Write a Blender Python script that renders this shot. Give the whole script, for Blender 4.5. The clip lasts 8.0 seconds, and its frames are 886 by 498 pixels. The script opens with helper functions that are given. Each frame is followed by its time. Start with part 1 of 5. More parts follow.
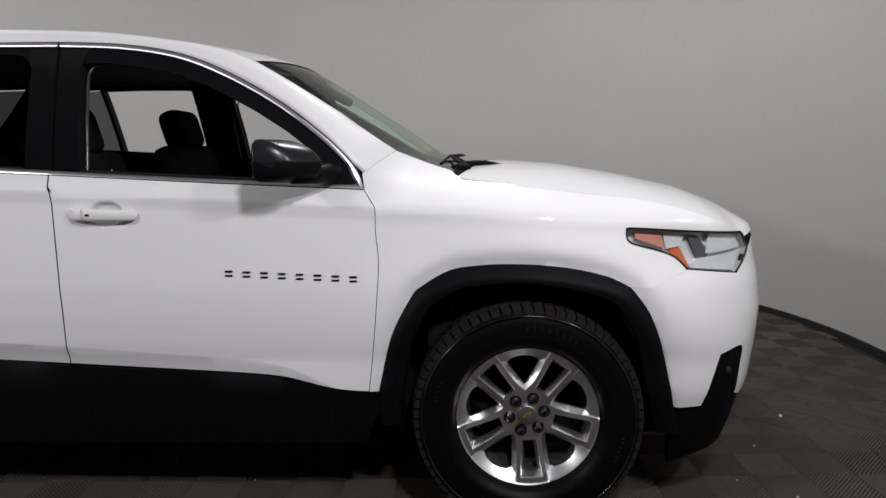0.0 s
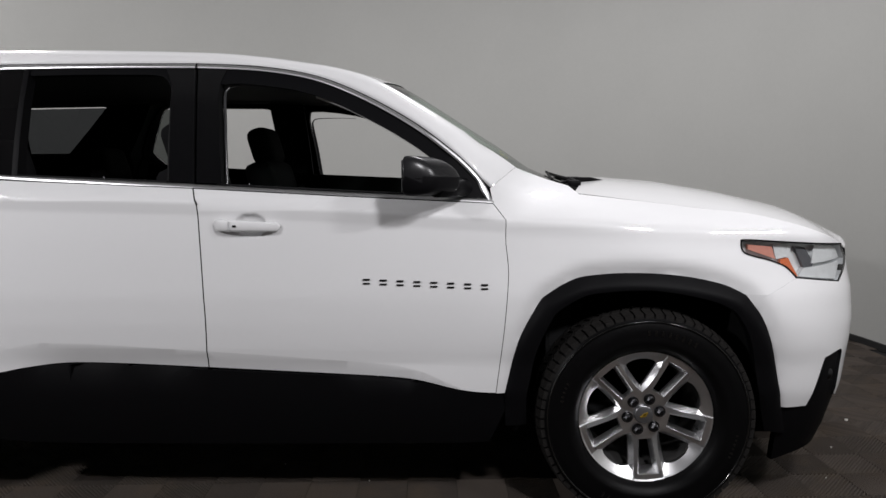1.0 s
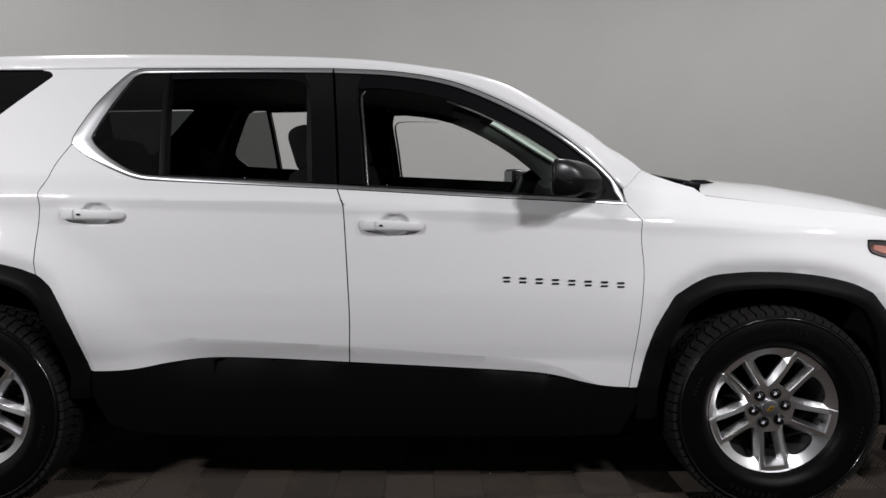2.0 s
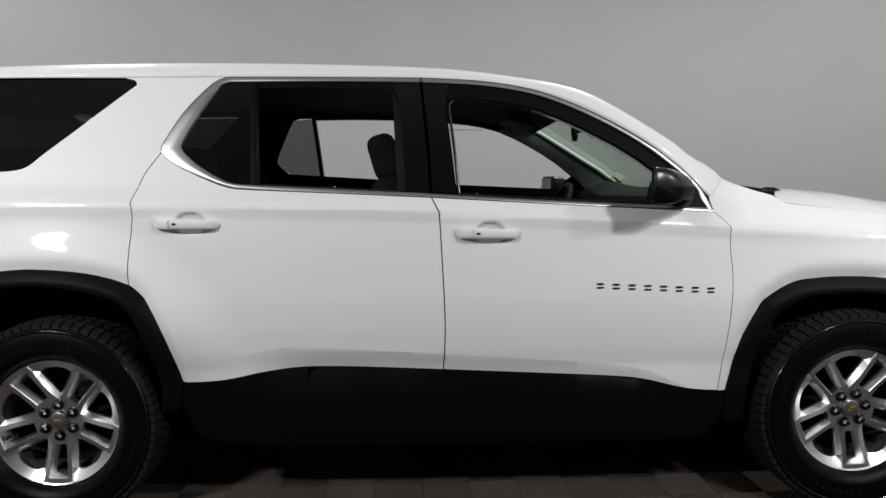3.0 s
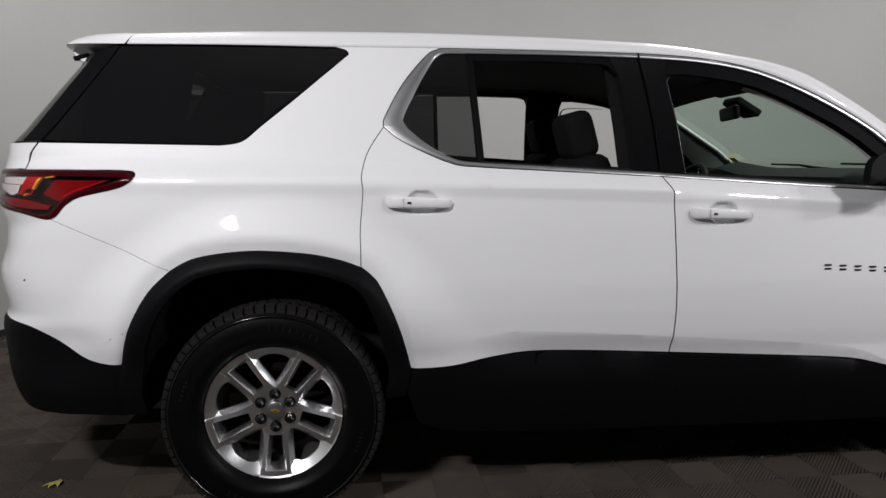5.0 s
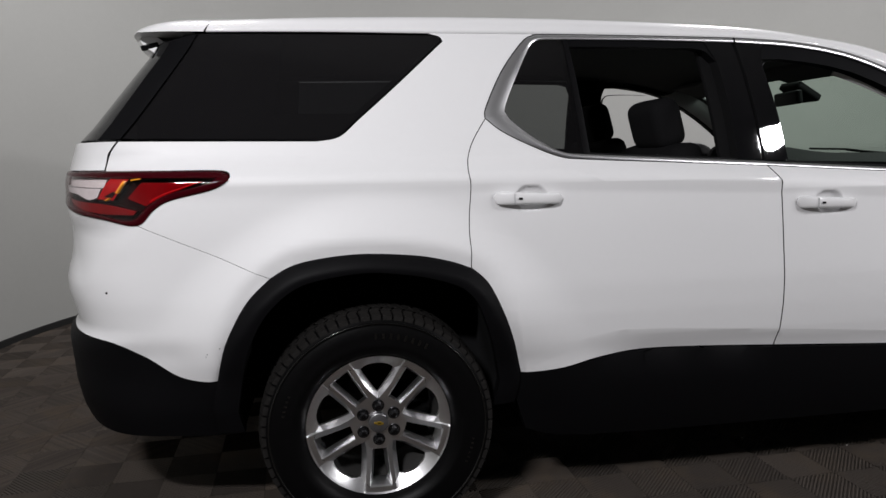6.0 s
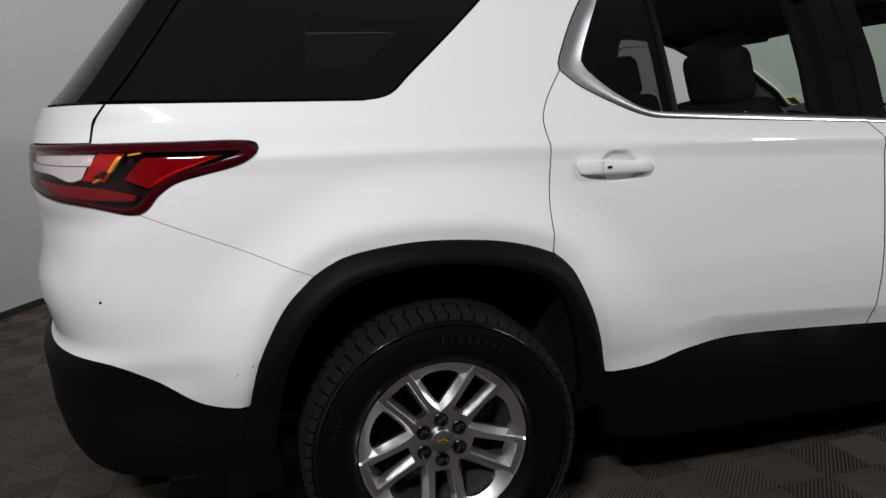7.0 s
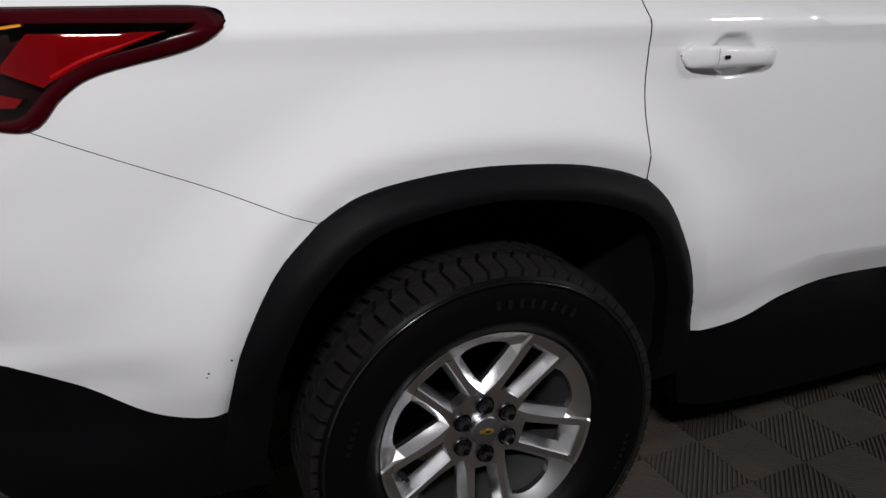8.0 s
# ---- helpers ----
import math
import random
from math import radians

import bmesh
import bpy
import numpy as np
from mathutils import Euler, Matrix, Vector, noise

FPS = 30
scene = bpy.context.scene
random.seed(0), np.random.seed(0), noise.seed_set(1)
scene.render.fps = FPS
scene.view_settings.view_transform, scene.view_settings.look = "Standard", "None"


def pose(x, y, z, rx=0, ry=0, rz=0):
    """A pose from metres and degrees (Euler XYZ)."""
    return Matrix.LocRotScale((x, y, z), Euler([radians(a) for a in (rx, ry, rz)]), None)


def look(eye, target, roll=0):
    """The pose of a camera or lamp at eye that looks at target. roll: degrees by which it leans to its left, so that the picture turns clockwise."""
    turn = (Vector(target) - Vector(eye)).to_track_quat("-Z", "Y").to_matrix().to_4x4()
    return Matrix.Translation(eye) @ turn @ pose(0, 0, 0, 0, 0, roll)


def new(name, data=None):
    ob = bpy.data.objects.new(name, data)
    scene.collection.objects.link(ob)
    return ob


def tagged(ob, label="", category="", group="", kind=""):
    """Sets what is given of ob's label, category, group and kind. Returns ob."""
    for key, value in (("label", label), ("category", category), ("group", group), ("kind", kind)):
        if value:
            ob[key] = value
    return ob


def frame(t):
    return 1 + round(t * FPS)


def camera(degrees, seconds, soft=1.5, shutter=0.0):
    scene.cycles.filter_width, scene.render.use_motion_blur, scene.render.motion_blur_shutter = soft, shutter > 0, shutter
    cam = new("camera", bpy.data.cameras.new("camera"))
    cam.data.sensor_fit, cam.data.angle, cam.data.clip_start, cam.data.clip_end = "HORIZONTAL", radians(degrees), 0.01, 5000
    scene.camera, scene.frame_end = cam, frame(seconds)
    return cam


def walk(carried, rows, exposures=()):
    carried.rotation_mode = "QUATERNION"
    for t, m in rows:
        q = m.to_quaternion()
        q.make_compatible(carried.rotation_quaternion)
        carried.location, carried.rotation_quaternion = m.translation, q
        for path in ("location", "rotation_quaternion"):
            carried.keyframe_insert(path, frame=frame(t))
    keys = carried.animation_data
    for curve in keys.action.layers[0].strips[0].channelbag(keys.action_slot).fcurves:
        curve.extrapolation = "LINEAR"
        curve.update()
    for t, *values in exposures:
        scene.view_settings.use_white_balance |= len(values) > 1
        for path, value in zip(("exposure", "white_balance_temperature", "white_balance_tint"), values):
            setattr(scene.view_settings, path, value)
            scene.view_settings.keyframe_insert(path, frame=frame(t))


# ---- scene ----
cam = camera(65.9, 8.0)
PATH = [
    (0, (-0.162, -3.178, 1.249), (-0.266, -1.198, 0.988), -0.8),
    (0.5, (-0.396, -3.324, 1.272), (-0.471, -1.338, 1.05), -0.8),
    (1, (-0.661, -3.358, 1.247), (-0.717, -1.37, 1.037), -0.5),
    (1.5, (-0.924, -3.39, 1.245), (-0.981, -1.402, 1.03), -0.5),
    (1.7, (-1.036, -3.426, 1.240), (-1.090, -1.437, 1.030), -0.4),
    (2.8, (-1.578, -3.488, 1.252), (-1.535, -1.497, 1.071), -0.4),
    (3, (-1.67, -3.489, 1.254), (-1.616, -1.498, 1.072), -0.4),
    (3.5, (-1.948, -3.494, 1.266), (-1.848, -1.507, 1.067), 0.0),
    (4, (-2.194, -3.442, 1.249), (-2.071, -1.458, 1.026), 0.0),
    (4.5, (-2.442, -3.373, 1.237), (-2.291, -1.392, 1.005), 0.0),
    (4.7, (-2.550, -3.368, 1.239), (-2.388, -1.388, 1.010), 0.1),
    (5.8, (-3.103, -3.177, 1.270), (-2.795, -1.220, 0.993), -0.8),
    (6, (-3.207, -3.137, 1.273), (-2.884, -1.182, 0.998), -1.0),
    (6.5, (-3.429, -2.973, 1.284), (-2.972, -1.048, 0.991), -0.2),
    (7, (-3.507, -2.652, 1.281), (-3.008, -0.754, 0.893), -1.9),
    (7.2, (-3.523, -2.536, 1.266), (-3.038, -0.646, 0.829), -2.6),
    (7.5, (-3.574, -2.346, 1.248), (-3.074, -0.488, 0.705), -2.7),
    (7.7, (-3.588, -2.222, 1.246), (-3.050, -0.392, 0.643), -2.7),
    (8, (-3.585, -2.042, 1.234), (-2.922, -0.282, 0.554), -1.1),
]
walk(cam, [(t, look(eye, target, roll)) for t, eye, target, roll in PATH],
     [(0.0, -0.06), (3.0, 0.0), (6.0, -0.03), (7.0, -0.08), (8.0, -0.2)])

# ---- world and lamps ----
world = bpy.data.worlds.new("world")
world.use_nodes = True
world.node_tree.nodes["Background"].inputs[0].default_value = (0.9, 0.95, 1.0, 1)
world.node_tree.nodes["Background"].inputs[1].default_value = 0.02
scene.world = world
scene.view_settings.exposure = 0.0


def studio_lamp(x, y, z, tx, ty, tz, wide, high, watts, colour):
    data = bpy.data.lights.new("studio_lamp", "AREA")
    data.shape, data.size, data.size_y, data.energy, data.color = "ELLIPSE", wide, high, watts, colour
    ob = new("studio_lamp", data)
    ob.matrix_world = look((x, y, z), (tx, ty, tz))
    return ob


LAMP = (0.985, 0.97, 1.0)
studio_lamp(0.45, -3.15, 2.86, -0.2, -0.9, 1.0, 0.34, 0.28, 52, LAMP)
# Unseen lamp added to brighten the front bumper.
studio_lamp(1.75, -2.70, 2.70, 0.5, -0.6, 0.8, 0.40, 0.14, 32, LAMP)
studio_lamp(-4.26, -3.24, 2.66, -3.2, -0.9, 1.0, 0.60, 0.12, 77, LAMP)
# Two more unseen lamps, added overhead to brighten the back wall.
studio_lamp(-4.1, 0.9, 3.9, -3.6, 2.4, 0.0, 0.8, 0.3, 61, LAMP)
studio_lamp(-0.1, 0.9, 3.9, -0.4, 2.4, 0.0, 0.8, 0.3, 90, LAMP)

# ---- materials ----


def material(name, colour, rough=0.5, metal=0.0, grain=0.0, scale=40.0, bump=0.0, coat=0.0, vary=0.0, spec=0.5):
    """A Principled material with noise at two scales: colour by grain and vary, relief by bump."""
    m = bpy.data.materials.new(name)
    m.use_nodes = True
    nt = m.node_tree
    b = nt.nodes["Principled BSDF"]
    b.inputs["Base Color"].default_value = (*colour, 1)
    b.inputs["Roughness"].default_value = rough
    b.inputs["Metallic"].default_value = metal
    b.inputs["Coat Weight"].default_value = coat
    b.inputs["Coat Roughness"].default_value = 0.04
    b.inputs["Specular IOR Level"].default_value = spec
    co = nt.nodes.new("ShaderNodeTexCoord")
    if grain or vary:
        fine = nt.nodes.new("ShaderNodeTexNoise")
        fine.inputs["Scale"].default_value, fine.inputs["Detail"].default_value = scale, 6
        big = nt.nodes.new("ShaderNodeTexNoise")
        big.inputs["Scale"].default_value, big.inputs["Detail"].default_value = 1.3, 4
        nt.links.new(co.outputs["Object"], fine.inputs["Vector"])
        nt.links.new(co.outputs["Object"], big.inputs["Vector"])
        total = nt.nodes.new("ShaderNodeMath")
        total.operation = "MULTIPLY_ADD"
        total.inputs[1].default_value = grain
        nt.links.new(fine.outputs["Fac"], total.inputs[0])
        two = nt.nodes.new("ShaderNodeMath")
        two.operation = "MULTIPLY_ADD"
        two.inputs[1].default_value, two.inputs[2].default_value = vary, 1 - (grain + vary) / 2
        nt.links.new(big.outputs["Fac"], two.inputs[0])
        nt.links.new(two.outputs[0], total.inputs[2])
        mul = nt.nodes.new("ShaderNodeVectorMath")
        mul.operation = "SCALE"
        mul.inputs[0].default_value = colour
        nt.links.new(total.outputs[0], mul.inputs["Scale"])
        nt.links.new(mul.outputs[0], b.inputs["Base Color"])
    if bump:
        n = nt.nodes.new("ShaderNodeTexNoise")
        n.inputs["Scale"].default_value, n.inputs["Detail"].default_value = scale * 1.7, 4
        nt.links.new(co.outputs["Object"], n.inputs["Vector"])
        k = nt.nodes.new("ShaderNodeBump")
        k.inputs["Strength"].default_value, k.inputs["Distance"].default_value = bump, 0.004
        nt.links.new(n.outputs["Fac"], k.inputs["Height"])
        nt.links.new(k.outputs[0], b.inputs["Normal"])
    return m


def pane(name, tint, rough=0.01, veil=0.0):
    """Thin glass: tinted see-through, glossier towards grazing view, alike from both sides, with a painted pale haze in
    place of room reflections.
    """
    m = bpy.data.materials.new(name)
    m.use_nodes = True
    nt = m.node_tree
    nt.nodes.clear()
    out = nt.nodes.new("ShaderNodeOutputMaterial")
    mix = nt.nodes.new("ShaderNodeMixShader")
    clear = nt.nodes.new("ShaderNodeBsdfTransparent")
    gloss = nt.nodes.new("ShaderNodeBsdfGlossy")
    facing = nt.nodes.new("ShaderNodeLayerWeight")
    facing.inputs["Blend"].default_value = 0.5
    power = nt.nodes.new("ShaderNodeMath")
    power.operation, power.inputs[1].default_value = "POWER", 5.0
    amount = nt.nodes.new("ShaderNodeMath")
    amount.operation, amount.inputs[1].default_value, amount.inputs[2].default_value = "MULTIPLY_ADD", 0.9, 0.05
    clear.inputs[0].default_value = (*tint, 1)
    gloss.inputs["Roughness"].default_value = rough
    nt.links.new(facing.outputs["Facing"], power.inputs[0])
    nt.links.new(power.outputs[0], amount.inputs[0])
    nt.links.new(amount.outputs[0], mix.inputs[0])
    haze = nt.nodes.new("ShaderNodeBsdfDiffuse")
    haze.inputs[0].default_value = (0.75, 0.72, 0.78, 1)
    hazed = nt.nodes.new("ShaderNodeMixShader")
    hazed.inputs[0].default_value = veil
    nt.links.new(clear.outputs[0], hazed.inputs[1])
    nt.links.new(haze.outputs[0], hazed.inputs[2])
    nt.links.new(hazed.outputs[0], mix.inputs[1])
    nt.links.new(gloss.outputs[0], mix.inputs[2])
    nt.links.new(mix.outputs[0], out.inputs[0])
    return m


PAINT = material("white_paint", (0.80, 0.80, 0.805), 0.5, 0, 0.02, 60, 0, 1.0, 0.03, 0.3)
RUBBER = material("black_rubber", (0.009, 0.009, 0.0095), 0.8, 0, 0.3, 80, 0.1, 0, 0, 0.1)
PLASTIC = material("black_grained_plastic", (0.0040, 0.0039, 0.0045), 0.5, 0, 0.3, 220, 0.15, 0, 0.2, 0.07)
CHANNEL = material("shiny_rubber", (0.05, 0.05, 0.053), 0.24, 0, 0.2, 60, 0.05, 0, 0.2, 0.9)
GLOSS = material("gloss_black", (0.005, 0.005, 0.0056), 0.02, 0, 0.1, 40, 0, 0, 0, 0.5)
SATIN = material("satin_black", (0.0045, 0.0045, 0.0052), 0.6, 0, 0.1, 40, 0, 0, 0, 0.05)
CAP = material("gloss_mirror_cap", (0.014, 0.014, 0.015), 0.26, 0, 0.1, 40, 0, 0, 0, 0.3)
TYRE = material("tyre_rubber", (0.0028, 0.0027, 0.0029), 0.40, 0, 0.4, 30, 0.15, 0, 0.4, 0.085)
TREAD = material("tread_rubber", (0.0125, 0.0115, 0.0108), 0.7, 0, 0.8, 60, 0.5, 0, 0.9, 0.15)
TYRE_GLOSS = material("dressed_tyre_rubber", (0.004, 0.004, 0.004), 0.14, 0, 0.4, 30, 0.2, 0, 0.4, 0.9)
ALLOY = material("silver_alloy", (0.95, 0.95, 0.96), 0.29, 1.0, 0.08, 90, 0.02)
ALLOY_DARK = material("shaded_alloy", (0.30, 0.30, 0.31), 0.35, 0.9, 0.1, 60)
# Barrel colour set far darker than the face, so the openings read dark.
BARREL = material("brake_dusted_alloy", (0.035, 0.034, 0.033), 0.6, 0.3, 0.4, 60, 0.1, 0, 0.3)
IRON = material("brake_iron", (0.05, 0.045, 0.042), 0.5, 0.7, 0.5, 50, 0.1, 0, 0.3)
CHROME = material("satin_chrome", (0.72, 0.73, 0.74), 0.18, 1.0, 0.05, 60)
DARK_CHROME = material("dark_chrome", (0.06, 0.06, 0.064), 0.3, 1.0, 0.05, 60)
FABRIC = material("charcoal_cloth", (0.011, 0.011, 0.0118), 0.9, 0, 0.5, 260, 0.3, 0, 0.2, 0.1)
TRIM = material("dark_interior_trim", (0.009, 0.009, 0.0095), 0.6, 0, 0.3, 200, 0.2, 0, 0, 0.12)
PILLAR = material("grey_pillar_trim", (0.58, 0.58, 0.57), 0.8, 0, 0.1, 200, 0.1)
SILVER = material("satin_silver_trim", (0.70, 0.70, 0.71), 0.36, 1.0, 0.06, 60)
LINER = material("grey_headliner", (0.10, 0.10, 0.098), 0.9, 0, 0.2, 200, 0.1)
GOLD = material("gold_enamel", (0.55, 0.36, 0.05), 0.3, 0.7, 0.05, 60)
RED = material("red_lens", (0.40, 0.003, 0.006), 0.3, 0, 0.5, 160, 0.2, 0, 0.6, 0.08)
DEEP_RED = material("dark_red_lens", (0.036, 0.0008, 0.003), 0.2, 0, 0.15, 120, 0, 0, 0.1, 0.15)
MID_RED = material("mid_red_lens", (0.19, 0.0013, 0.0035), 0.3, 0, 0.7, 30, 0.2, 0, 1.0, 0.08)
AMBER = material("amber_reflector", (0.66, 0.15, 0.05), 0.2, 0, 0.3, 150, 0.1, 0.5)
AMBER_PALE = material("pale_amber_reflector", (0.60, 0.25, 0.19), 0.25, 0, 0.4, 60, 0.2, 0.5)
GLINT_AMBER = material("bright_amber_strip", (0.95, 0.42, 0.02), 0.3, 0, 0.2, 150, 0, 0.3)
CLEAR_PLASTIC = pane("clear_lens", (0.92, 0.93, 0.93))
FLUTED = material("fluted_clear_lens", (0.78, 0.77, 0.77), 0.2, 0.2, 0.3, 40, 0.1)
nt = FLUTED.node_tree
wave = nt.nodes.new("ShaderNodeTexWave")
wave.bands_direction = "X"
wave.inputs["Scale"].default_value, wave.inputs["Distortion"].default_value = 60, 1.0
rel = nt.nodes.new("ShaderNodeBump")
rel.inputs["Strength"].default_value, rel.inputs["Distance"].default_value = 0.45, 0.003
nt.links.new(nt.nodes.new("ShaderNodeTexCoord").outputs["Object"], wave.inputs["Vector"])
nt.links.new(wave.outputs["Fac"], rel.inputs["Height"])
nt.links.new(rel.outputs[0], nt.nodes["Principled BSDF"].inputs["Normal"])
REFLECTOR = material("lamp_reflector", (0.90, 0.91, 0.92), 0.2, 0.35, 0.3, 35, 0.5)
LAMP_GREY = material("lamp_grey", (0.55, 0.56, 0.57), 0.3, 0.3, 0.3, 60, 0.3)
LAMP_BLACK = material("lamp_housing", (0.010, 0.0006, 0.001), 0.5, 0, 0.3, 60, 0, 0, 0, 0.1)
WINDSCREEN = pane("windscreen_glass", (0.62, 0.745, 0.66))
PRIVACY = pane("privacy_glass", (0.080, 0.084, 0.087), 0.01, 0.009)
SMOKED = pane("smoked_glass", (0.19, 0.20, 0.195), 0.01, 0.006)
# Mirror colour set dark to stand in for a dark reflection.
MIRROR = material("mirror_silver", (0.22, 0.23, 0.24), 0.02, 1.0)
PAPER = material("yellow_paper", (0.75, 0.58, 0.12), 0.8, 0, 0.2, 40, 0.1)
WALL = material("grey_painted_wall", (0.42, 0.42, 0.40), 0.75, 0, 0.05, 25, 0.05, 0, 0.10)
CEILING = material("ceiling_paint", (0.30, 0.30, 0.295), 0.85, 0, 0.05, 25, 0.05, 0, 0.08)
DARK_WALL = material("charcoal_wall", (0.022, 0.022, 0.023), 0.85, 0, 0.1, 25, 0.05, 0, 0.1)
BASE = material("black_base_strip", (0.012, 0.012, 0.012), 0.6, 0, 0.3, 40)
LEAF = material("dry_leaf", (0.42, 0.36, 0.07), 0.7, 0, 0.5, 120, 0.2)
CRUMB = material("pale_crumb", (0.6, 0.58, 0.54), 0.8, 0, 0.3, 90)


def carpet(name, lines):
    """Brown-grey ribbed mat. lines: ribs come from the relief of the material too, where the mesh has none."""
    m = material(name, (0.056, 0.0445, 0.0360), 0.9, 0, 0.7, 300, 0.5, 0, 0.8)
    nt = m.node_tree
    b = nt.nodes["Principled BSDF"]
    info = nt.nodes.new("ShaderNodeObjectInfo") if not lines else nt.nodes.new("ShaderNodeNewGeometry")
    rnd = info.outputs["Random"] if not lines else info.outputs["Random Per Island"]
    scale = nt.nodes.new("ShaderNodeMath")
    scale.operation = "MULTIPLY_ADD"
    scale.inputs[1].default_value, scale.inputs[2].default_value = 0.5, 0.75
    nt.links.new(rnd, scale.inputs[0])
    src = b.inputs["Base Color"].links[0].from_socket
    place = nt.nodes.new("ShaderNodeNewGeometry")
    for n in nt.nodes:
        if n.type == "TEX_NOISE":
            nt.links.new(place.outputs["Position"], n.inputs["Vector"])
    mul = nt.nodes.new("ShaderNodeVectorMath")
    mul.operation = "SCALE"
    nt.links.new(src, mul.inputs[0])
    nt.links.new(scale.outputs[0], mul.inputs["Scale"])
    # brown tracked-in dirt in patches
    spots = nt.nodes.new("ShaderNodeTexNoise")
    spots.inputs["Scale"].default_value, spots.inputs["Detail"].default_value, spots.inputs["Roughness"].default_value = 3.2, 8, 0.7
    nt.links.new(place.outputs["Position"], spots.inputs["Vector"])
    amount = nt.nodes.new("ShaderNodeMapRange")
    amount.inputs["From Min"].default_value, amount.inputs["From Max"].default_value = 0.50, 0.72
    amount.inputs["To Max"].default_value = 0.75
    nt.links.new(spots.outputs["Fac"], amount.inputs["Value"])
    mix = nt.nodes.new("ShaderNodeMix")
    mix.data_type = "RGBA"
    mix.inputs[7].default_value = (0.084, 0.060, 0.038, 1)
    nt.links.new(amount.outputs[0], mix.inputs[0])
    nt.links.new(mul.outputs[0], mix.inputs[6])
    nt.links.new(mix.outputs[2], b.inputs["Base Color"])
    return m


MAT = carpet("ribbed_mat", False)
MAT_FAR = carpet("ribbed_mat_far", True)

# ---- small builders ----


def finish(name, bm, mats, parent=None, label=""):
    me = bpy.data.meshes.new(name)
    bm.to_mesh(me)
    bm.free()
    for m in mats if isinstance(mats, (list, tuple)) else [mats]:
        me.materials.append(m)
    ob = new(name, me)
    if parent is not None:
        ob.parent = parent
        ob.matrix_parent_inverse = parent.matrix_basis.inverted()
    if label:
        ob["label"] = label
    return ob


part = finish


def smooth(bm, limit=35):
    bm.normal_update()
    for f in bm.faces:
        f.smooth = True
    for e in bm.edges:
        if len(e.link_faces) == 2 and e.calc_face_angle(0) > radians(limit):
            e.smooth = False
    return bm


def block(bm, cx, cy, cz, sx, sy, sz, bevel=0.0, seg=2, m=None, mat=0):
    """A bevelled box into bm, turned by m about its middle."""
    r = bmesh.ops.create_cube(bm, size=1)
    vs = r["verts"]
    mm = Matrix.Translation((cx, cy, cz)) @ (m or Matrix()) @ Matrix.Diagonal((sx, sy, sz, 1))
    bmesh.ops.transform(bm, matrix=mm, verts=vs)
    if bevel:
        es = {e for v in vs for e in v.link_edges}
        made = bmesh.ops.bevel(bm, geom=list(es), offset=bevel, segments=seg, profile=0.6, affect="EDGES")
        vs = made["verts"]
    for f in {f for v in vs if v.is_valid for f in v.link_faces}:
        f.material_index = mat
    return bm


def lathe(bm, profile, centre, n=64, mat=0, start=0.0, sweep=360.0, close=True):
    """Turns (radius, y) points about the y axis through centre (x, z)."""
    cx, cz = centre
    full = abs(sweep - 360) < 1e-6
    count = n if full else n + 1
    rings = []
    for i in range(count):
        a = radians(start + sweep * i / n)
        rings.append([bm.verts.new((cx + r * math.cos(a), y, cz + r * math.sin(a))) for r, y in profile])
    for i in range(n):
        p, q = rings[i], rings[(i + 1) % count]
        for k in range(len(profile) - 1):
            f = bm.faces.new((p[k], p[k + 1], q[k + 1], q[k]))
            f.material_index, f.smooth = mat, True
    return bm


def tube(bm, pts, r, n=8, mat=0):
    pts = [Vector(p) for p in pts]
    rings = []
    for i, p in enumerate(pts):
        d = (pts[min(i + 1, len(pts) - 1)] - pts[max(i - 1, 0)]).normalized()
        side = d.orthogonal().normalized()
        up = d.cross(side)
        if rings and i:
            prev = rings[-1][0].co - pts[i - 1]
            side = (prev - d * prev.dot(d)).normalized()
            up = d.cross(side)
        rr = r[i] if isinstance(r, (list, tuple)) else r
        rings.append([bm.verts.new(p + rr * (math.cos(2 * math.pi * k / n) * side + math.sin(2 * math.pi * k / n) * up)) for k in range(n)])
    for a, b in zip(rings, rings[1:]):
        for k in range(n):
            f = bm.faces.new((a[k], a[(k + 1) % n], b[(k + 1) % n], b[k]))
            f.smooth, f.material_index = True, mat
    for ring in (rings[0], rings[-1]):
        f = bm.faces.new(ring)
        f.material_index = mat
    return bm


def curve(pts, n=6):
    """A smooth line through the points, n steps to each stretch."""
    p = [Vector(q) for q in pts]
    if len(p) < 3:
        return [tuple(q) for q in p]
    out = []
    for i in range(len(p) - 1):
        a, b, c, d = p[max(i - 1, 0)], p[i], p[i + 1], p[min(i + 2, len(p) - 1)]
        for k in range(n):
            t = k / n
            out.append(tuple(0.5 * (2 * b + (c - a) * t + (2 * a - 5 * b + 4 * c - d) * t * t + (3 * b - a - 3 * c + d) * t ** 3)))
    out.append(tuple(p[-1]))
    return out


def resample(pts, n):
    p = np.array(pts, float)
    s = np.concatenate([[0], np.cumsum(np.linalg.norm(np.diff(p, axis=0), axis=1))])
    t = np.linspace(0, s[-1], n)
    return [tuple(float(np.interp(v, s, p[:, k])) for k in range(p.shape[1])) for v in t]


def ramp(v, pts):
    return float(np.interp(v, [a for a, _ in pts], [b for _, b in pts]))


def ease(a, b, v):
    t = min(1.0, max(0.0, (v - a) / (b - a)))
    return t * t * (3 - 2 * t)


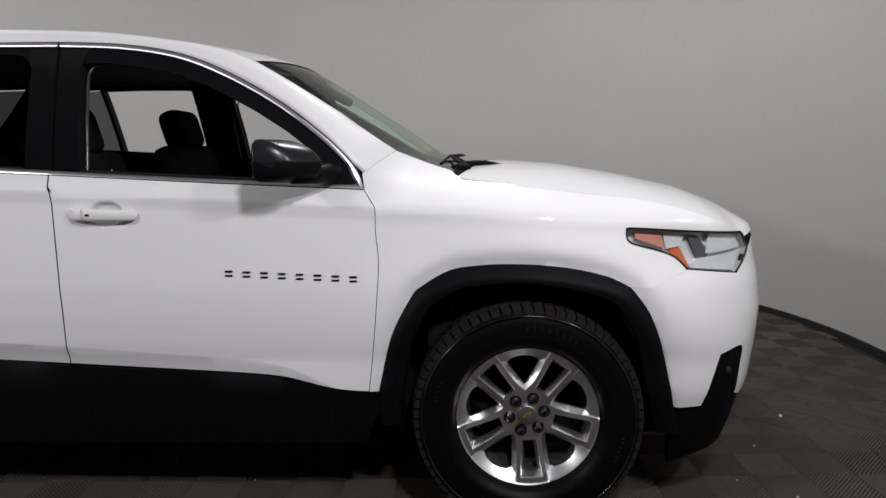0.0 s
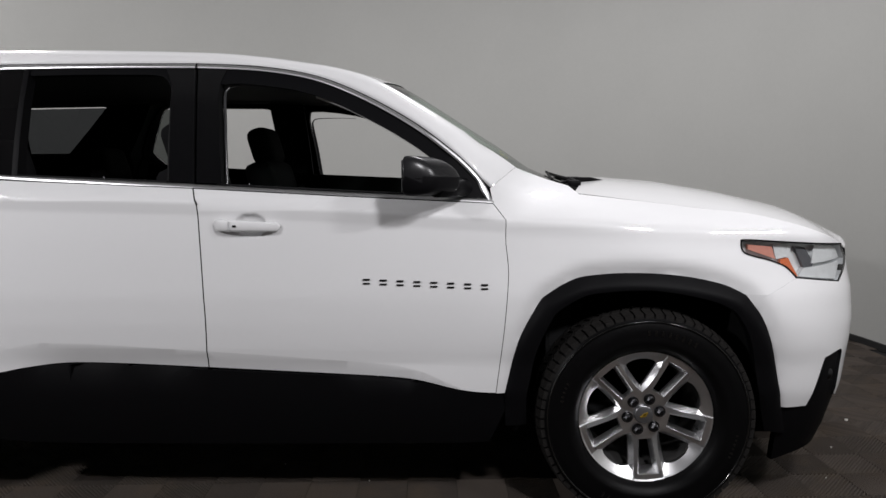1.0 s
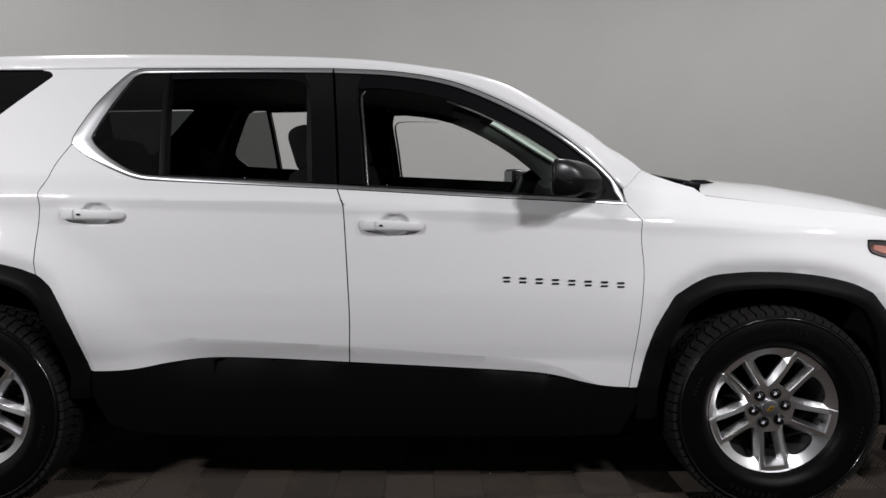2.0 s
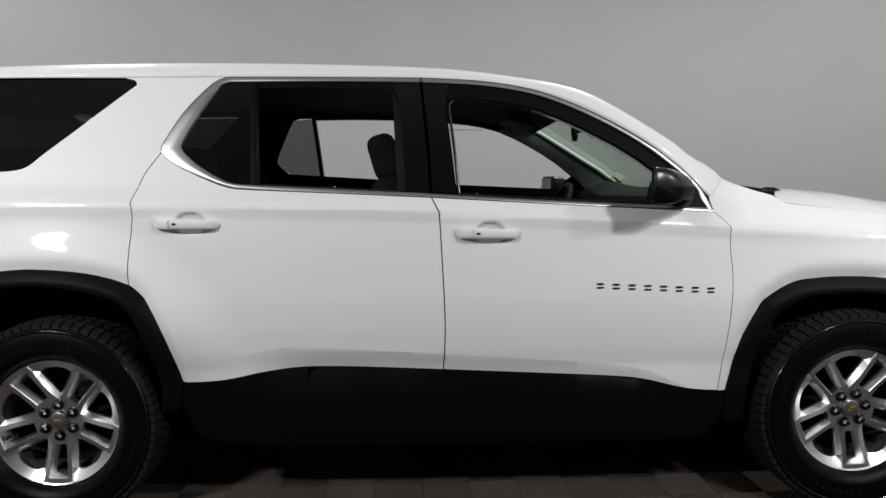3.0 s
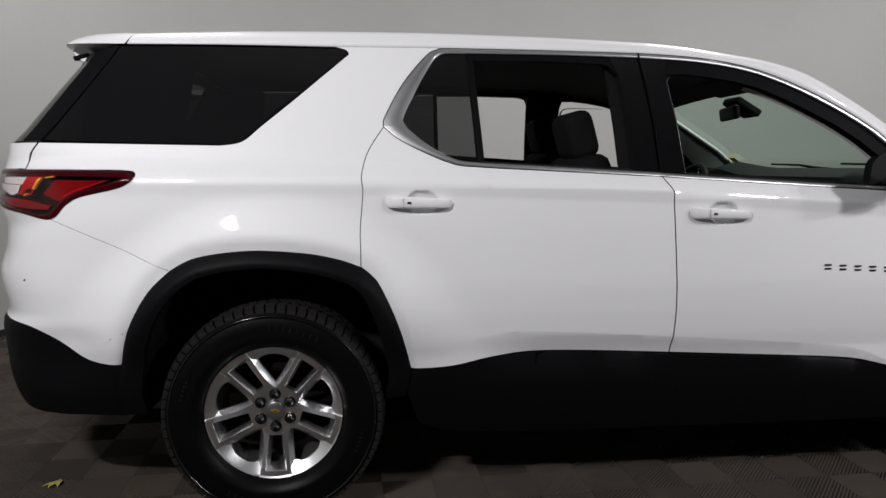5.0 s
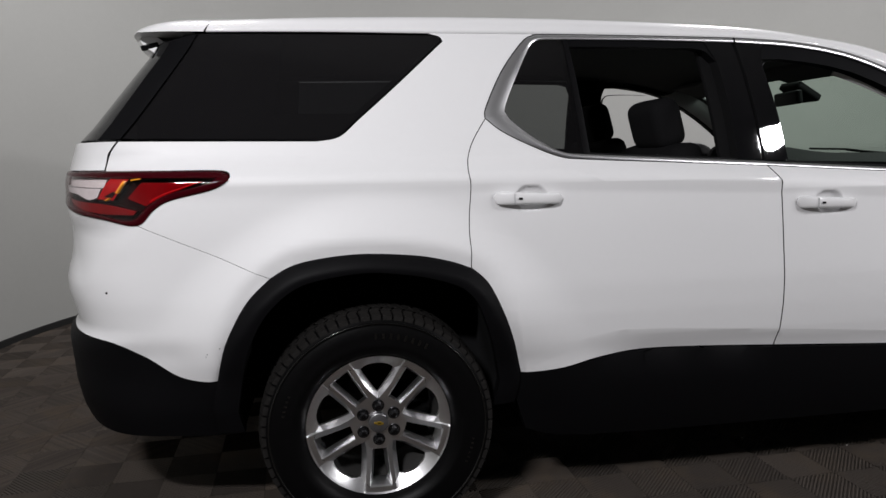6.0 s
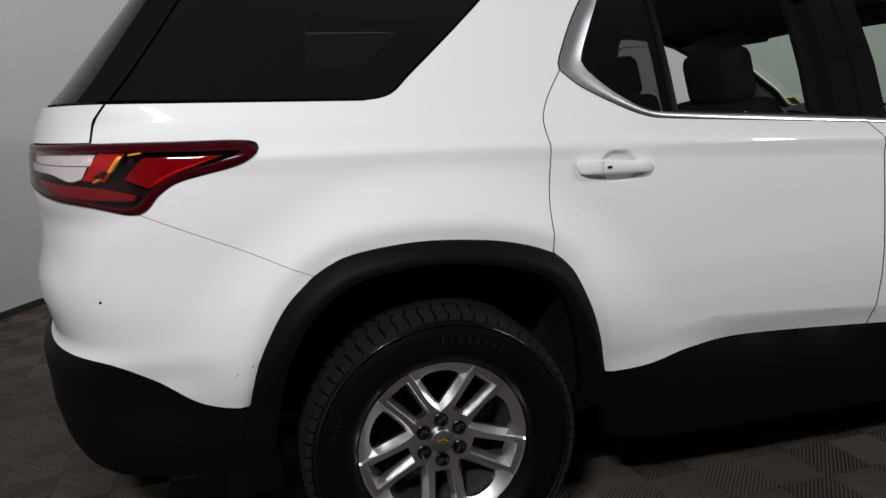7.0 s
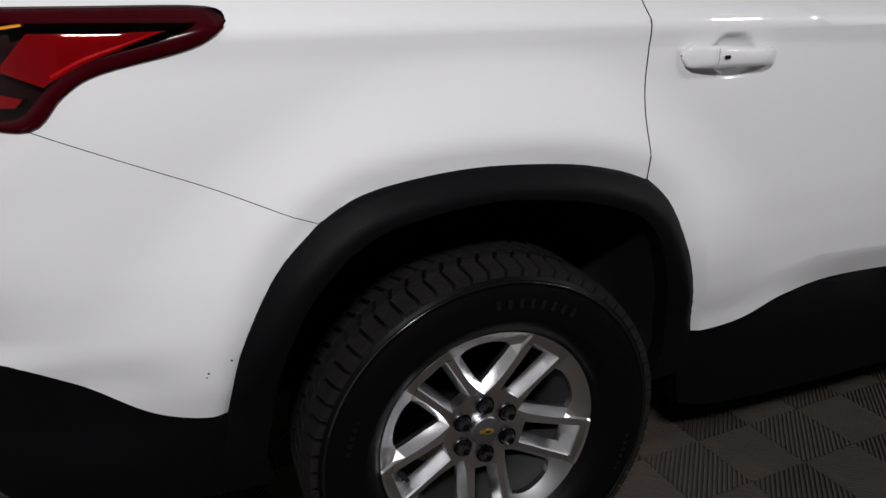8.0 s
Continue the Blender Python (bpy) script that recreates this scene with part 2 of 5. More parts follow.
# ---- the car's skin: x forward, y out to its side, z up; front axle at x = 0 ----
AXLES = (0.0, -3.071)
HUB_Z = 0.375
CREASE = [(-4.2, 1.205), (-3.4, 1.205), (-2.5, 1.196), (-1.6, 1.167), (-0.5, 1.097), (0.3, 1.05), (0.9, 1.02)]
REAR_X = [(0.2, -4.11), (0.3, -4.135), (0.42, -4.195), (0.52, -4.217), (0.66, -4.224), (0.695, -4.214), (0.73, -4.172), (0.77, -4.182), (0.84, -4.200), (0.89, -4.200), (0.96, -4.180), (1.08, -4.178), (1.25, -4.165), (1.30, -4.15), (1.345, -4.08), (1.62, -3.855), (1.75, -3.77)]
FRONT_X = [(0.15, 0.84), (0.3, 0.89), (0.457, 0.936), (0.585, 0.96), (0.71, 0.966), (0.835, 0.95), (0.9, 0.935), (1.0, 0.92), (1.1, 0.90)]
SILL_TOP = [(-2.583, 0.527), (-2.427, 0.531), (-2.278, 0.554), (-2.128, 0.569), (-1.9, 0.565), (-1.602, 0.551), (-1.134, 0.528), (-0.937, 0.517), (-0.827, 0.505), (-0.695, 0.475), (-0.606, 0.463)]
FOLD = [(-2.5, 0.560), (-2.34, 0.630), (-2.213, 0.652), (-2.0, 0.645), (-1.677, 0.624), (-1.236, 0.592), (-1.012, 0.574), (-0.899, 0.561), (-0.808, 0.538), (-0.718, 0.498), (-0.66, 0.473)]  # where the doors tuck in above the sill
RA, FA = -3.3, 0.25


def wrap_table(n, e, length, width):
    q = np.linspace(0, 1, 800)
    t = 1 - (1 - q) ** 3
    w = np.maximum(0, 1 - t ** n) ** e
    s = np.concatenate([[0], np.cumsum(np.hypot(np.diff(t) * length, np.diff(w) * width))])
    return s, t, w


REAR_S, REAR_T, REAR_W = wrap_table(6, 0.557, 0.87, 0.95)
TOP_S, TOP_T, TOP_W = wrap_table(9, 0.5, 0.65, 0.78)  # squarer above the waist
TOP_T = np.interp(REAR_S / REAR_S[-1], TOP_S / TOP_S[-1], TOP_T)
TOP_W = np.interp(REAR_S / REAR_S[-1], TOP_S / TOP_S[-1], TOP_W)
FRONT_S, FRONT_T, FRONT_W = wrap_table(5, 0.565, 0.72, 0.95)


def width_at(x, z):
    """Half the car's width at x and z, before the corners are rounded off."""
    c = ramp(x, CREASE)
    low = [(0.15, 0.845), (0.30, 0.900), (0.46, 0.928), (0.57, 0.925), (0.63, 0.934), (0.72, 0.941), (0.82, 0.943), (c - 0.15, 0.931), (c - 0.05, 0.924), (c - 0.012, 0.9285), (c, 0.928)]
    mid = low + [(c + 0.06, 0.863), (1.40, 0.814), (1.55, 0.755), (1.68, 0.692), (1.75, 0.650)]
    front = low + [(c + 0.05, 0.875), (c + 0.08, 0.825), (c + 0.11, 0.765), (c + 0.19, 0.67), (c + 0.30, 0.57)]
    b = ease(-0.62, -0.38, x)

    def one(zz):
        if zz < c or b == 0:
            return ramp(zz, mid)
        return (1 - b) * ramp(zz, mid) + b * ramp(zz, front)
    tuck = 0.0
    if -2.5 < x < -0.66:
        f, e = ramp(x, FOLD), ramp(x, SILL_TOP)
        if e - 0.002 < z < f:
            tuck = 0.27 * ease(-2.45, -2.05, x) * (f - z)
    haunch = -tuck + 0.030 * (1 - ease(-3.3, -2.3, x)) * ease(0.75, 1.25, z)
    return haunch + sum(one(z + d) for d in (-0.006, -0.003, 0, 0.003, 0.006)) / 5


def flare(x, z):
    """Swelling over the wheels, larger over the rear ones."""
    out = 0.0
    for hx, most in zip(AXLES, (0.045, 0.064)):
        r = math.hypot(x - hx, z - HUB_Z)
        if r < 0.80:
            if hx == 0.0:
                most *= 0.25 + 0.75 * ease(-0.32, 0.08, x)
            out += most * (1 - ease(0.55, 0.80, r)) * ease(0.30, 0.80, z)
    return out


def roll(x, z):
    """The narrow band along the arch edges, where the sheet turns in towards the wheel."""
    for hx, line in zip(AXLES, ARCH_EDGES):
        if abs(x - hx) < 0.72 and z < 1.05:
            d = float(np.sqrt(((line - (x, z)) ** 2).sum(axis=1).min()))
            wide = 0.020 + 0.026 * ease(0.55, 0.85, z)
            return -0.50 * max(0.0, wide - d)
    return 0.0


def scoop(x, z):
    """The rear bumper's corner: a flat facet under the lamp, and a tuck along its lower edge."""
    d = min(-0.697 * (x + 3.80) + 0.717 * (z - 1.06), z - 0.878)
    out = -0.33 * max(0.0, d) * (1 - ease(1.03, 1.11, z))
    return out - 0.22 * min(0.06, max(0.0, 0.712 - z)) * ease(-3.60, -3.72, x)


DISHES = ((-1.421, 1.080), (-2.539, 1.125))


def dish(x, z):
    """Hollows behind the door handles."""
    out = 0.0
    for hx, hz in DISHES:
        r = ((x - hx) / 0.056) ** 2 + ((z - hz) / 0.042) ** 2
        if r < 1:
            out -= 0.020 * (1 - r) ** 0.45
    return out


def rear_tables(z):
    b = ease(1.26, 1.34, z)
    return (1 - b) * REAR_T + b * TOP_T, (1 - b) * REAR_W + b * TOP_W


def to_a(x, z):
    """Distance along the skin for a place x, so that the rounded ends unroll."""
    if x < RA:
        t = min(1.0, (RA - x) / (RA - ramp(z, REAR_X)))
        return RA - float(np.interp(t, rear_tables(z)[0], REAR_S))
    if x > FA:
        t = min(1.0, (x - FA) / (ramp(z, FRONT_X) - FA))
        return FA + float(np.interp(t, FRONT_T, FRONT_S))
    return x


def skin(a, z):
    if a < RA:
        s = RA - a
        tt, ww = rear_tables(z)
        t, w = float(np.interp(s, REAR_S, tt)), float(np.interp(s, REAR_S, ww))
        x = RA - t * (RA - ramp(z, REAR_X))
        return x, (width_at(max(x, RA - 0.4), z) + flare(x, z) + roll(x, z) + scoop(x, z)) * w
    if a > FA:
        s = a - FA
        t, w = float(np.interp(s, FRONT_S, FRONT_T)), float(np.interp(s, FRONT_S, FRONT_W))
        x = FA + t * (ramp(z, FRONT_X) - FA)
        return x, (width_at(min(x, FA + 0.5), z) + flare(x, z) + roll(x, z)) * w
    return a, width_at(a, z) + flare(a, z) + roll(a, z)


def on_skin(a, z, off, side, hollow=False):
    x, y = skin(a, z)
    if hollow:
        y += dish(x, z)
    x1, y1 = skin(a - 0.004, z)
    x2, y2 = skin(a + 0.004, z)
    dx, dy = x2 - x1, y2 - y1
    d = math.hypot(dx, dy) or 1.0
    return x - dy / d * off * 1.0, side * (y + dx / d * off), z


def side_y(x, z):
    return skin(to_a(x, z), z)[1]


def outline(*pieces, n=5):
    """One closed line in x, z from smooth stretches that meet in corners."""
    out = []
    for p in pieces:
        for q in (curve(p, n) if len(p) > 2 else p):
            if not out or math.hypot(out[-1][0] - q[0], out[-1][1] - q[1]) > 1e-4:
                out.append(tuple(q))
    if math.hypot(out[-1][0] - out[0][0], out[-1][1] - out[0][1]) < 1e-4:
        out.pop()
    return out


def panel(line, side=-1, off=0.0, depth=0.02, step=0.05, gap=0.0022, lip=1, bm=None, cuts=(), hollow=False):
    """A sheet on the car's skin inside a closed line of (x, z), with its edge turned inwards."""
    own = bm is None
    tmp = bmesh.new()
    pts = [(to_a(x, z), z) for x, z in line]
    area = sum(p[0] * q[1] - q[0] * p[1] for p, q in zip(pts, pts[1:] + pts[:1]))
    if area < 0:
        pts.reverse()
    n = len(pts)
    inset = []
    for i in range(n):
        p, q, r = Vector(pts[i - 1]), Vector(pts[i]), Vector(pts[(i + 1) % n])
        u, v = (q - p).normalized(), (r - q).normalized()
        m = Vector((-u.y - v.y, u.x + v.x))
        k = m.length
        m = m / k if k > 1e-6 else Vector((0, 0))
        inset.append(q + m * gap / max(0.5, k / 2))
    tmp.faces.new([tmp.verts.new((p.x, 0, p.y)) for p in inset])
    lo = [min(p[k] for p in pts) for k in (0, 1)]
    hi = [max(p[k] for p in pts) for k in (0, 1)]
    for k, no in ((0, (1, 0, 0)), (1, (0, 0, 1))):
        parts = max(1, round((hi[k] - lo[k]) / step))
        for i in range(1, parts):
            v = lo[k] + (hi[k] - lo[k]) * i / parts
            co = (v, 0, 0) if k == 0 else (0, 0, v)
            bmesh.ops.bisect_plane(tmp, geom=tmp.verts[:] + tmp.edges[:] + tmp.faces[:], dist=1e-5, plane_co=co, plane_no=no)
    for k, values in cuts:
        for v in values:
            co = (v, 0, 0) if k == 0 else (0, 0, v)
            no = (1, 0, 0) if k == 0 else (0, 0, 1)
            if k == 2:
                co, no = (v[0], 0, v[1]), (v[1] - v[3], 0, v[2] - v[0])
            bmesh.ops.bisect_plane(tmp, geom=tmp.verts[:] + tmp.edges[:] + tmp.faces[:], dist=1e-5, plane_co=co, plane_no=no)
    rim = [e for e in tmp.edges if len(e.link_faces) == 1]
    for f in tmp.faces:
        f.smooth = True
    inner = set()
    if depth:
        made = bmesh.ops.extrude_edge_only(tmp, edges=rim)["geom"]
        inner = {g for g in made if isinstance(g, bmesh.types.BMVert)}
        for g in made:
            if isinstance(g, bmesh.types.BMFace):
                g.material_index, g.smooth = lip, False
        for e in rim:
            e.smooth = False
    for v in tmp.verts:
        v.co = on_skin(v.co.x, v.co.z, off - (depth if v in inner else 0), side, hollow)
    if side > 0:
        bmesh.ops.reverse_faces(tmp, faces=tmp.faces[:])
    if own:
        return tmp
    me = bpy.data.meshes.new("tmp")
    tmp.to_mesh(me)
    tmp.free()
    bm.from_mesh(me)
    bpy.data.meshes.remove(me)
    return bm


def offset(line, d):
    """The line of (x, z) moved to its left by d."""
    out = []
    for i, q in enumerate(line):
        a, b = line[max(i - 1, 0)], line[min(i + 1, len(line) - 1)]
        k = math.hypot(b[0] - a[0], b[1] - a[1])
        out.append((q[0] - (b[1] - a[1]) / k * d, q[1] + (b[0] - a[0]) / k * d))
    return out


def band(one, two, side=-1, off=0.0, depth=0.015, n=40, rows=2, raised=0.0, bm=None):
    """A strip on the skin between two lines of (x, z), crowned by raised, with turned edges."""
    bm = bm or bmesh.new()
    a, b = resample(one, n), resample(two, n)
    grid = []
    levels = [(0, -depth)] + [(k / rows, 4 * raised * (k / rows) * (1 - k / rows)) for k in range(rows + 1)] + [(1, -depth)]
    for p, q in zip(a, b):
        line = []
        for f, o in levels:
            x, z = p[0] + (q[0] - p[0]) * f, p[1] + (q[1] - p[1]) * f
            line.append(bm.verts.new(on_skin(to_a(x, z), z, off + o, side)))
        grid.append(line)
    for p, q in zip(grid, grid[1:]):
        for k in range(len(levels) - 1):
            f = bm.faces.new((p[k], q[k], q[k + 1], p[k + 1]) if side > 0 else (p[k], p[k + 1], q[k + 1], q[k]))
            f.smooth = True
    for line in (grid[0], grid[-1]):
        bm.faces.new(line)
    return smooth(bm, 50)


def sheet(rows, bm=None, mat=0, close=False):
    """A smooth surface through rows of 3D points."""
    bm = bm or bmesh.new()
    g = [[bm.verts.new(p) for p in r] for r in rows]
    for p, q in zip(g, g[1:]):
        for k in range(len(p) - 1):
            f = bm.faces.new((p[k], p[k + 1], q[k + 1], q[k]))
            f.smooth, f.material_index = True, mat
    return bm

# ---- the room ----
LEFT, RIGHT, BACK, FRONT, HIGH, ROUND = -5.56, 2.32, 4.6, -6.0, 4.2, 3.4


def room_line(grow=0.0, n=24):
    """The walls' line from above: square behind, with two large rounded corners at the far end."""
    l, r, b, f = LEFT - grow, RIGHT + grow, BACK + grow, FRONT - grow
    rad = ROUND + grow
    pts = [(l, f)]
    pts += [(l + rad - rad * math.cos(radians(90 * i / n)), b - rad + rad * math.sin(radians(90 * i / n))) for i in range(n + 1)]
    pts += [(r - rad + rad * math.sin(radians(90 * i / n)), b - rad + rad * math.cos(radians(90 * i / n))) for i in range(n + 1)]
    pts += [(r, f)]
    return pts


def ring_wall(name, inner, outer, z0, z1, mat, label, category):
    bm = bmesh.new()
    n = len(inner)
    vs = [[bm.verts.new((x, y, z)) for x, y in line] for line, z in ((inner, z0), (inner, z1), (outer, z1), (outer, z0))]
    for i in range(n):
        j = (i + 1) % n
        for k in range(4):
            f = bm.faces.new((vs[k][i], vs[k][j], vs[(k + 1) % 4][j], vs[(k + 1) % 4][i]))
            f.smooth = True
    smooth(bm, 30)
    return tagged(finish(name, bm, mat), label, category, kind="structure")


ring_wall("wall", room_line(), room_line(0.15), -0.1, HIGH, WALL, "plain grey painted curved studio wall behind the car", "wall")
ring_wall("baseboard", room_line(-0.018), room_line(-0.001), 0.0, 0.045, BASE, "thin black base strip along the grey wall", "baseboard")
bm = bmesh.new()
block(bm, (LEFT + RIGHT) / 2, (BACK + FRONT) / 2, HIGH + 0.075, RIGHT - LEFT + 0.4, BACK - FRONT + 0.4, 0.15)
tagged(finish("ceiling", bm, CEILING), "plain pale ceiling of the photo studio", "ceiling", kind="structure")

# Unseen dark wall, added to cut bounced light and darken reflections.
bm = bmesh.new()
block(bm, (LEFT + RIGHT) / 2, FRONT + 0.06, HIGH / 2, RIGHT - LEFT + 0.10, 0.1, HIGH + 0.04)
tagged(finish("wall_front", bm, DARK_WALL), "unseen charcoal wall added to cut bounced light", "wall", kind="structure")

# ---- the car ----
car = tagged(new("car"), "white three-row family SUV with lowered windows on a ribbed mat floor", "car")
# Turned panel edges are painted black, standing in for shade in the gaps.
WHITE = [PAINT, RUBBER]

SEAM_F = [(-0.549, 1.152), (-0.510, 1.101), (-0.504, 1.092), (-0.5035, 1.080), (-0.504, 1.012), (-0.495, 0.905), (-0.505, 0.755), (-0.519, 0.622), (-0.540, 0.460)]
SEAM_B = [(-1.643, 1.215), (-1.617, 1.163), (-1.614, 1.154), (-1.6125, 1.14), (-1.603, 0.958), (-1.595, 0.766), (-1.596, 0.657), (-1.602, 0.551)]
SEAM_R = [(-2.757, 0.902), (-2.757, 0.958), (-2.758, 1.035), (-2.748, 1.158), (-2.752, 1.221), (-2.728, 1.305), (-2.671, 1.393)]
SILL_F = [(-1.602, 0.551), (-1.134, 0.528), (-0.937, 0.517), (-0.827, 0.505), (-0.695, 0.475), (-0.606, 0.463), (-0.540, 0.460)]
SILL_R = [(-2.583, 0.527), (-2.427, 0.531), (-2.278, 0.554), (-2.128, 0.569), (-1.9, 0.565), (-1.602, 0.551)]
ARCH_RF = [(-2.583, 0.527), (-2.612, 0.640), (-2.648, 0.742), (-2.692, 0.835), (-2.722, 0.873), (-2.757, 0.902)]
BELT_R = [(-2.671, 1.393), (-2.619, 1.350), (-2.526, 1.302), (-2.42, 1.260), (-2.325, 1.249), (-2.0, 1.233), (-1.643, 1.215)]
BELT_F = [(-1.643, 1.215), (-1.128, 1.184), (-0.821, 1.167), (-0.549, 1.152)]
DLO_R = [(-2.671, 1.393), (-2.665, 1.427), (-2.597, 1.552), (-2.510, 1.659), (-2.466, 1.687), (-2.40, 1.693), (-2.0, 1.691), (-1.678, 1.687)]
DLO_F = [(-1.678, 1.687), (-1.5, 1.678), (-1.4, 1.668), (-1.3, 1.652), (-1.2, 1.627), (-1.1, 1.589), (-1.0, 1.541), (-0.9, 1.486), (-0.8, 1.422), (-0.7, 1.344), (-0.65, 1.300), (-0.6, 1.247), (-0.57, 1.203), (-0.549, 1.152)]
ARCH_F = [(0.333, 0.826), (0.260, 0.861), (0.152, 0.887), (0.043, 0.900), (-0.066, 0.903), (-0.157, 0.898), (-0.258, 0.881), (-0.356, 0.826), (-0.391, 0.788), (-0.458, 0.659), (-0.498, 0.503), (-0.507, 0.459)]
ARCH_FF = [(0.495, 0.403), (0.475, 0.490), (0.437, 0.633), (0.393, 0.743), (0.333, 0.826)]
ARCH_R = [(-3.399, 0.897), (-3.326, 0.936), (-3.218, 0.957), (-3.095, 0.964), (-2.935, 0.951), (-2.828, 0.928), (-2.757, 0.902)]
ARCH_RR = [(-3.579, 0.570), (-3.548, 0.685), (-3.500, 0.783), (-3.457, 0.843), (-3.399, 0.897)]
ARCH_EDGES = [np.array(resample(curve(a) + curve(b)[1:] + curve(c)[1:], 160)) for a, b, c in ((ARCH_FF, ARCH_F, [ARCH_F[-1], (-0.507, 0.40)]), (ARCH_RR, ARCH_R, ARCH_RF[::-1]))]
HOOD_EDGE = [(-0.224, 1.179), (0.023, 1.149), (0.22, 1.124), (0.377, 1.106), (0.54, 1.066), (0.67, 1.018), (0.72, 0.995)]
LIGHT_TOP = [(0.72, 0.995), (0.487, 1.010), (0.335, 1.020), (0.317, 1.013)]
LIGHT_LOW = [(0.317, 1.013), (0.328, 0.972), (0.420, 0.944), (0.476, 0.921), (0.517, 0.880)]
TAIL_LOW = [(-3.505, 1.214), (-3.525, 1.194), (-3.567, 1.175), (-3.685, 1.147), (-3.735, 1.119), (-3.789, 1.072)]
TAIL_UNDER = [(-3.789, 1.072), (-3.899, 1.092), (-4.02, 1.112), (-4.12, 1.145)]
TAIL_TOP = [(-4.12, 1.236), (-3.932, 1.238), (-3.70, 1.237), (-3.530, 1.234), (-3.505, 1.214)]
BUMP_LOW = [(-4.021, 0.713), (-3.896, 0.699), (-3.791, 0.647), (-3.709, 0.594), (-3.65, 0.577), (-3.579, 0.570)]
QUARTER = [(-2.835, 1.685), (-2.808, 1.679), (-2.798, 1.662), (-2.815, 1.645), (-2.97, 1.504), (-3.10, 1.391), (-3.166, 1.335), (-3.239, 1.321)]
RAIL = [  # lower x, z and upper x, z, y of the white roof side and windscreen pillar
    (-3.586, 1.686, -3.56, 1.742, 0.60), (-3.2, 1.690, -3.2, 1.756, 0.61), (-2.8, 1.691, -2.8, 1.762, 0.62), (-2.40, 1.695, -2.40, 1.762, 0.62),
    (-2.0, 1.693, -1.95, 1.753, 0.62), (-1.678, 1.689, -1.60, 1.738, 0.62), (-1.5, 1.680, -1.40, 1.717, 0.62), (-1.4, 1.670, -1.29, 1.700, 0.62),
    (-1.3, 1.654, -1.18, 1.676, 0.62), (-1.2, 1.629, -1.08, 1.645, 0.625), (-1.1, 1.591, -0.98, 1.606, 0.63), (-1.0, 1.543, -0.88, 1.548, 0.64),
    (-0.9, 1.488, -0.78, 1.487, 0.645), (-0.8, 1.424, -0.69, 1.432, 0.65), (-0.7, 1.346, -0.60, 1.379, 0.66), (-0.65, 1.302, -0.555, 1.350, 0.675),
    (-0.6, 1.249, -0.50, 1.313, 0.70), (-0.556, 1.207, -0.455, 1.282, 0.712)]


def handle_cuts(k):
    hx, hz = DISHES[k]
    folds = [(*p, *q) for p, q in zip(FOLD, FOLD[1:]) if p[1] - q[1] < 0.04]
    return ((2, folds + [(a, b + 0.003, c, d + 0.003) for a, b, c, d in folds]), (0, [hx + 0.007 * i for i in range(-9, 10)]), (1, [hz + 0.006 * i for i in range(-8, 9)]))


def rail_sections(n=60):
    low = resample(curve([(r[0], r[1]) for r in RAIL], 8), n)
    up = resample(curve([(r[2], r[3], r[4]) for r in RAIL], 8), n)
    return low, up


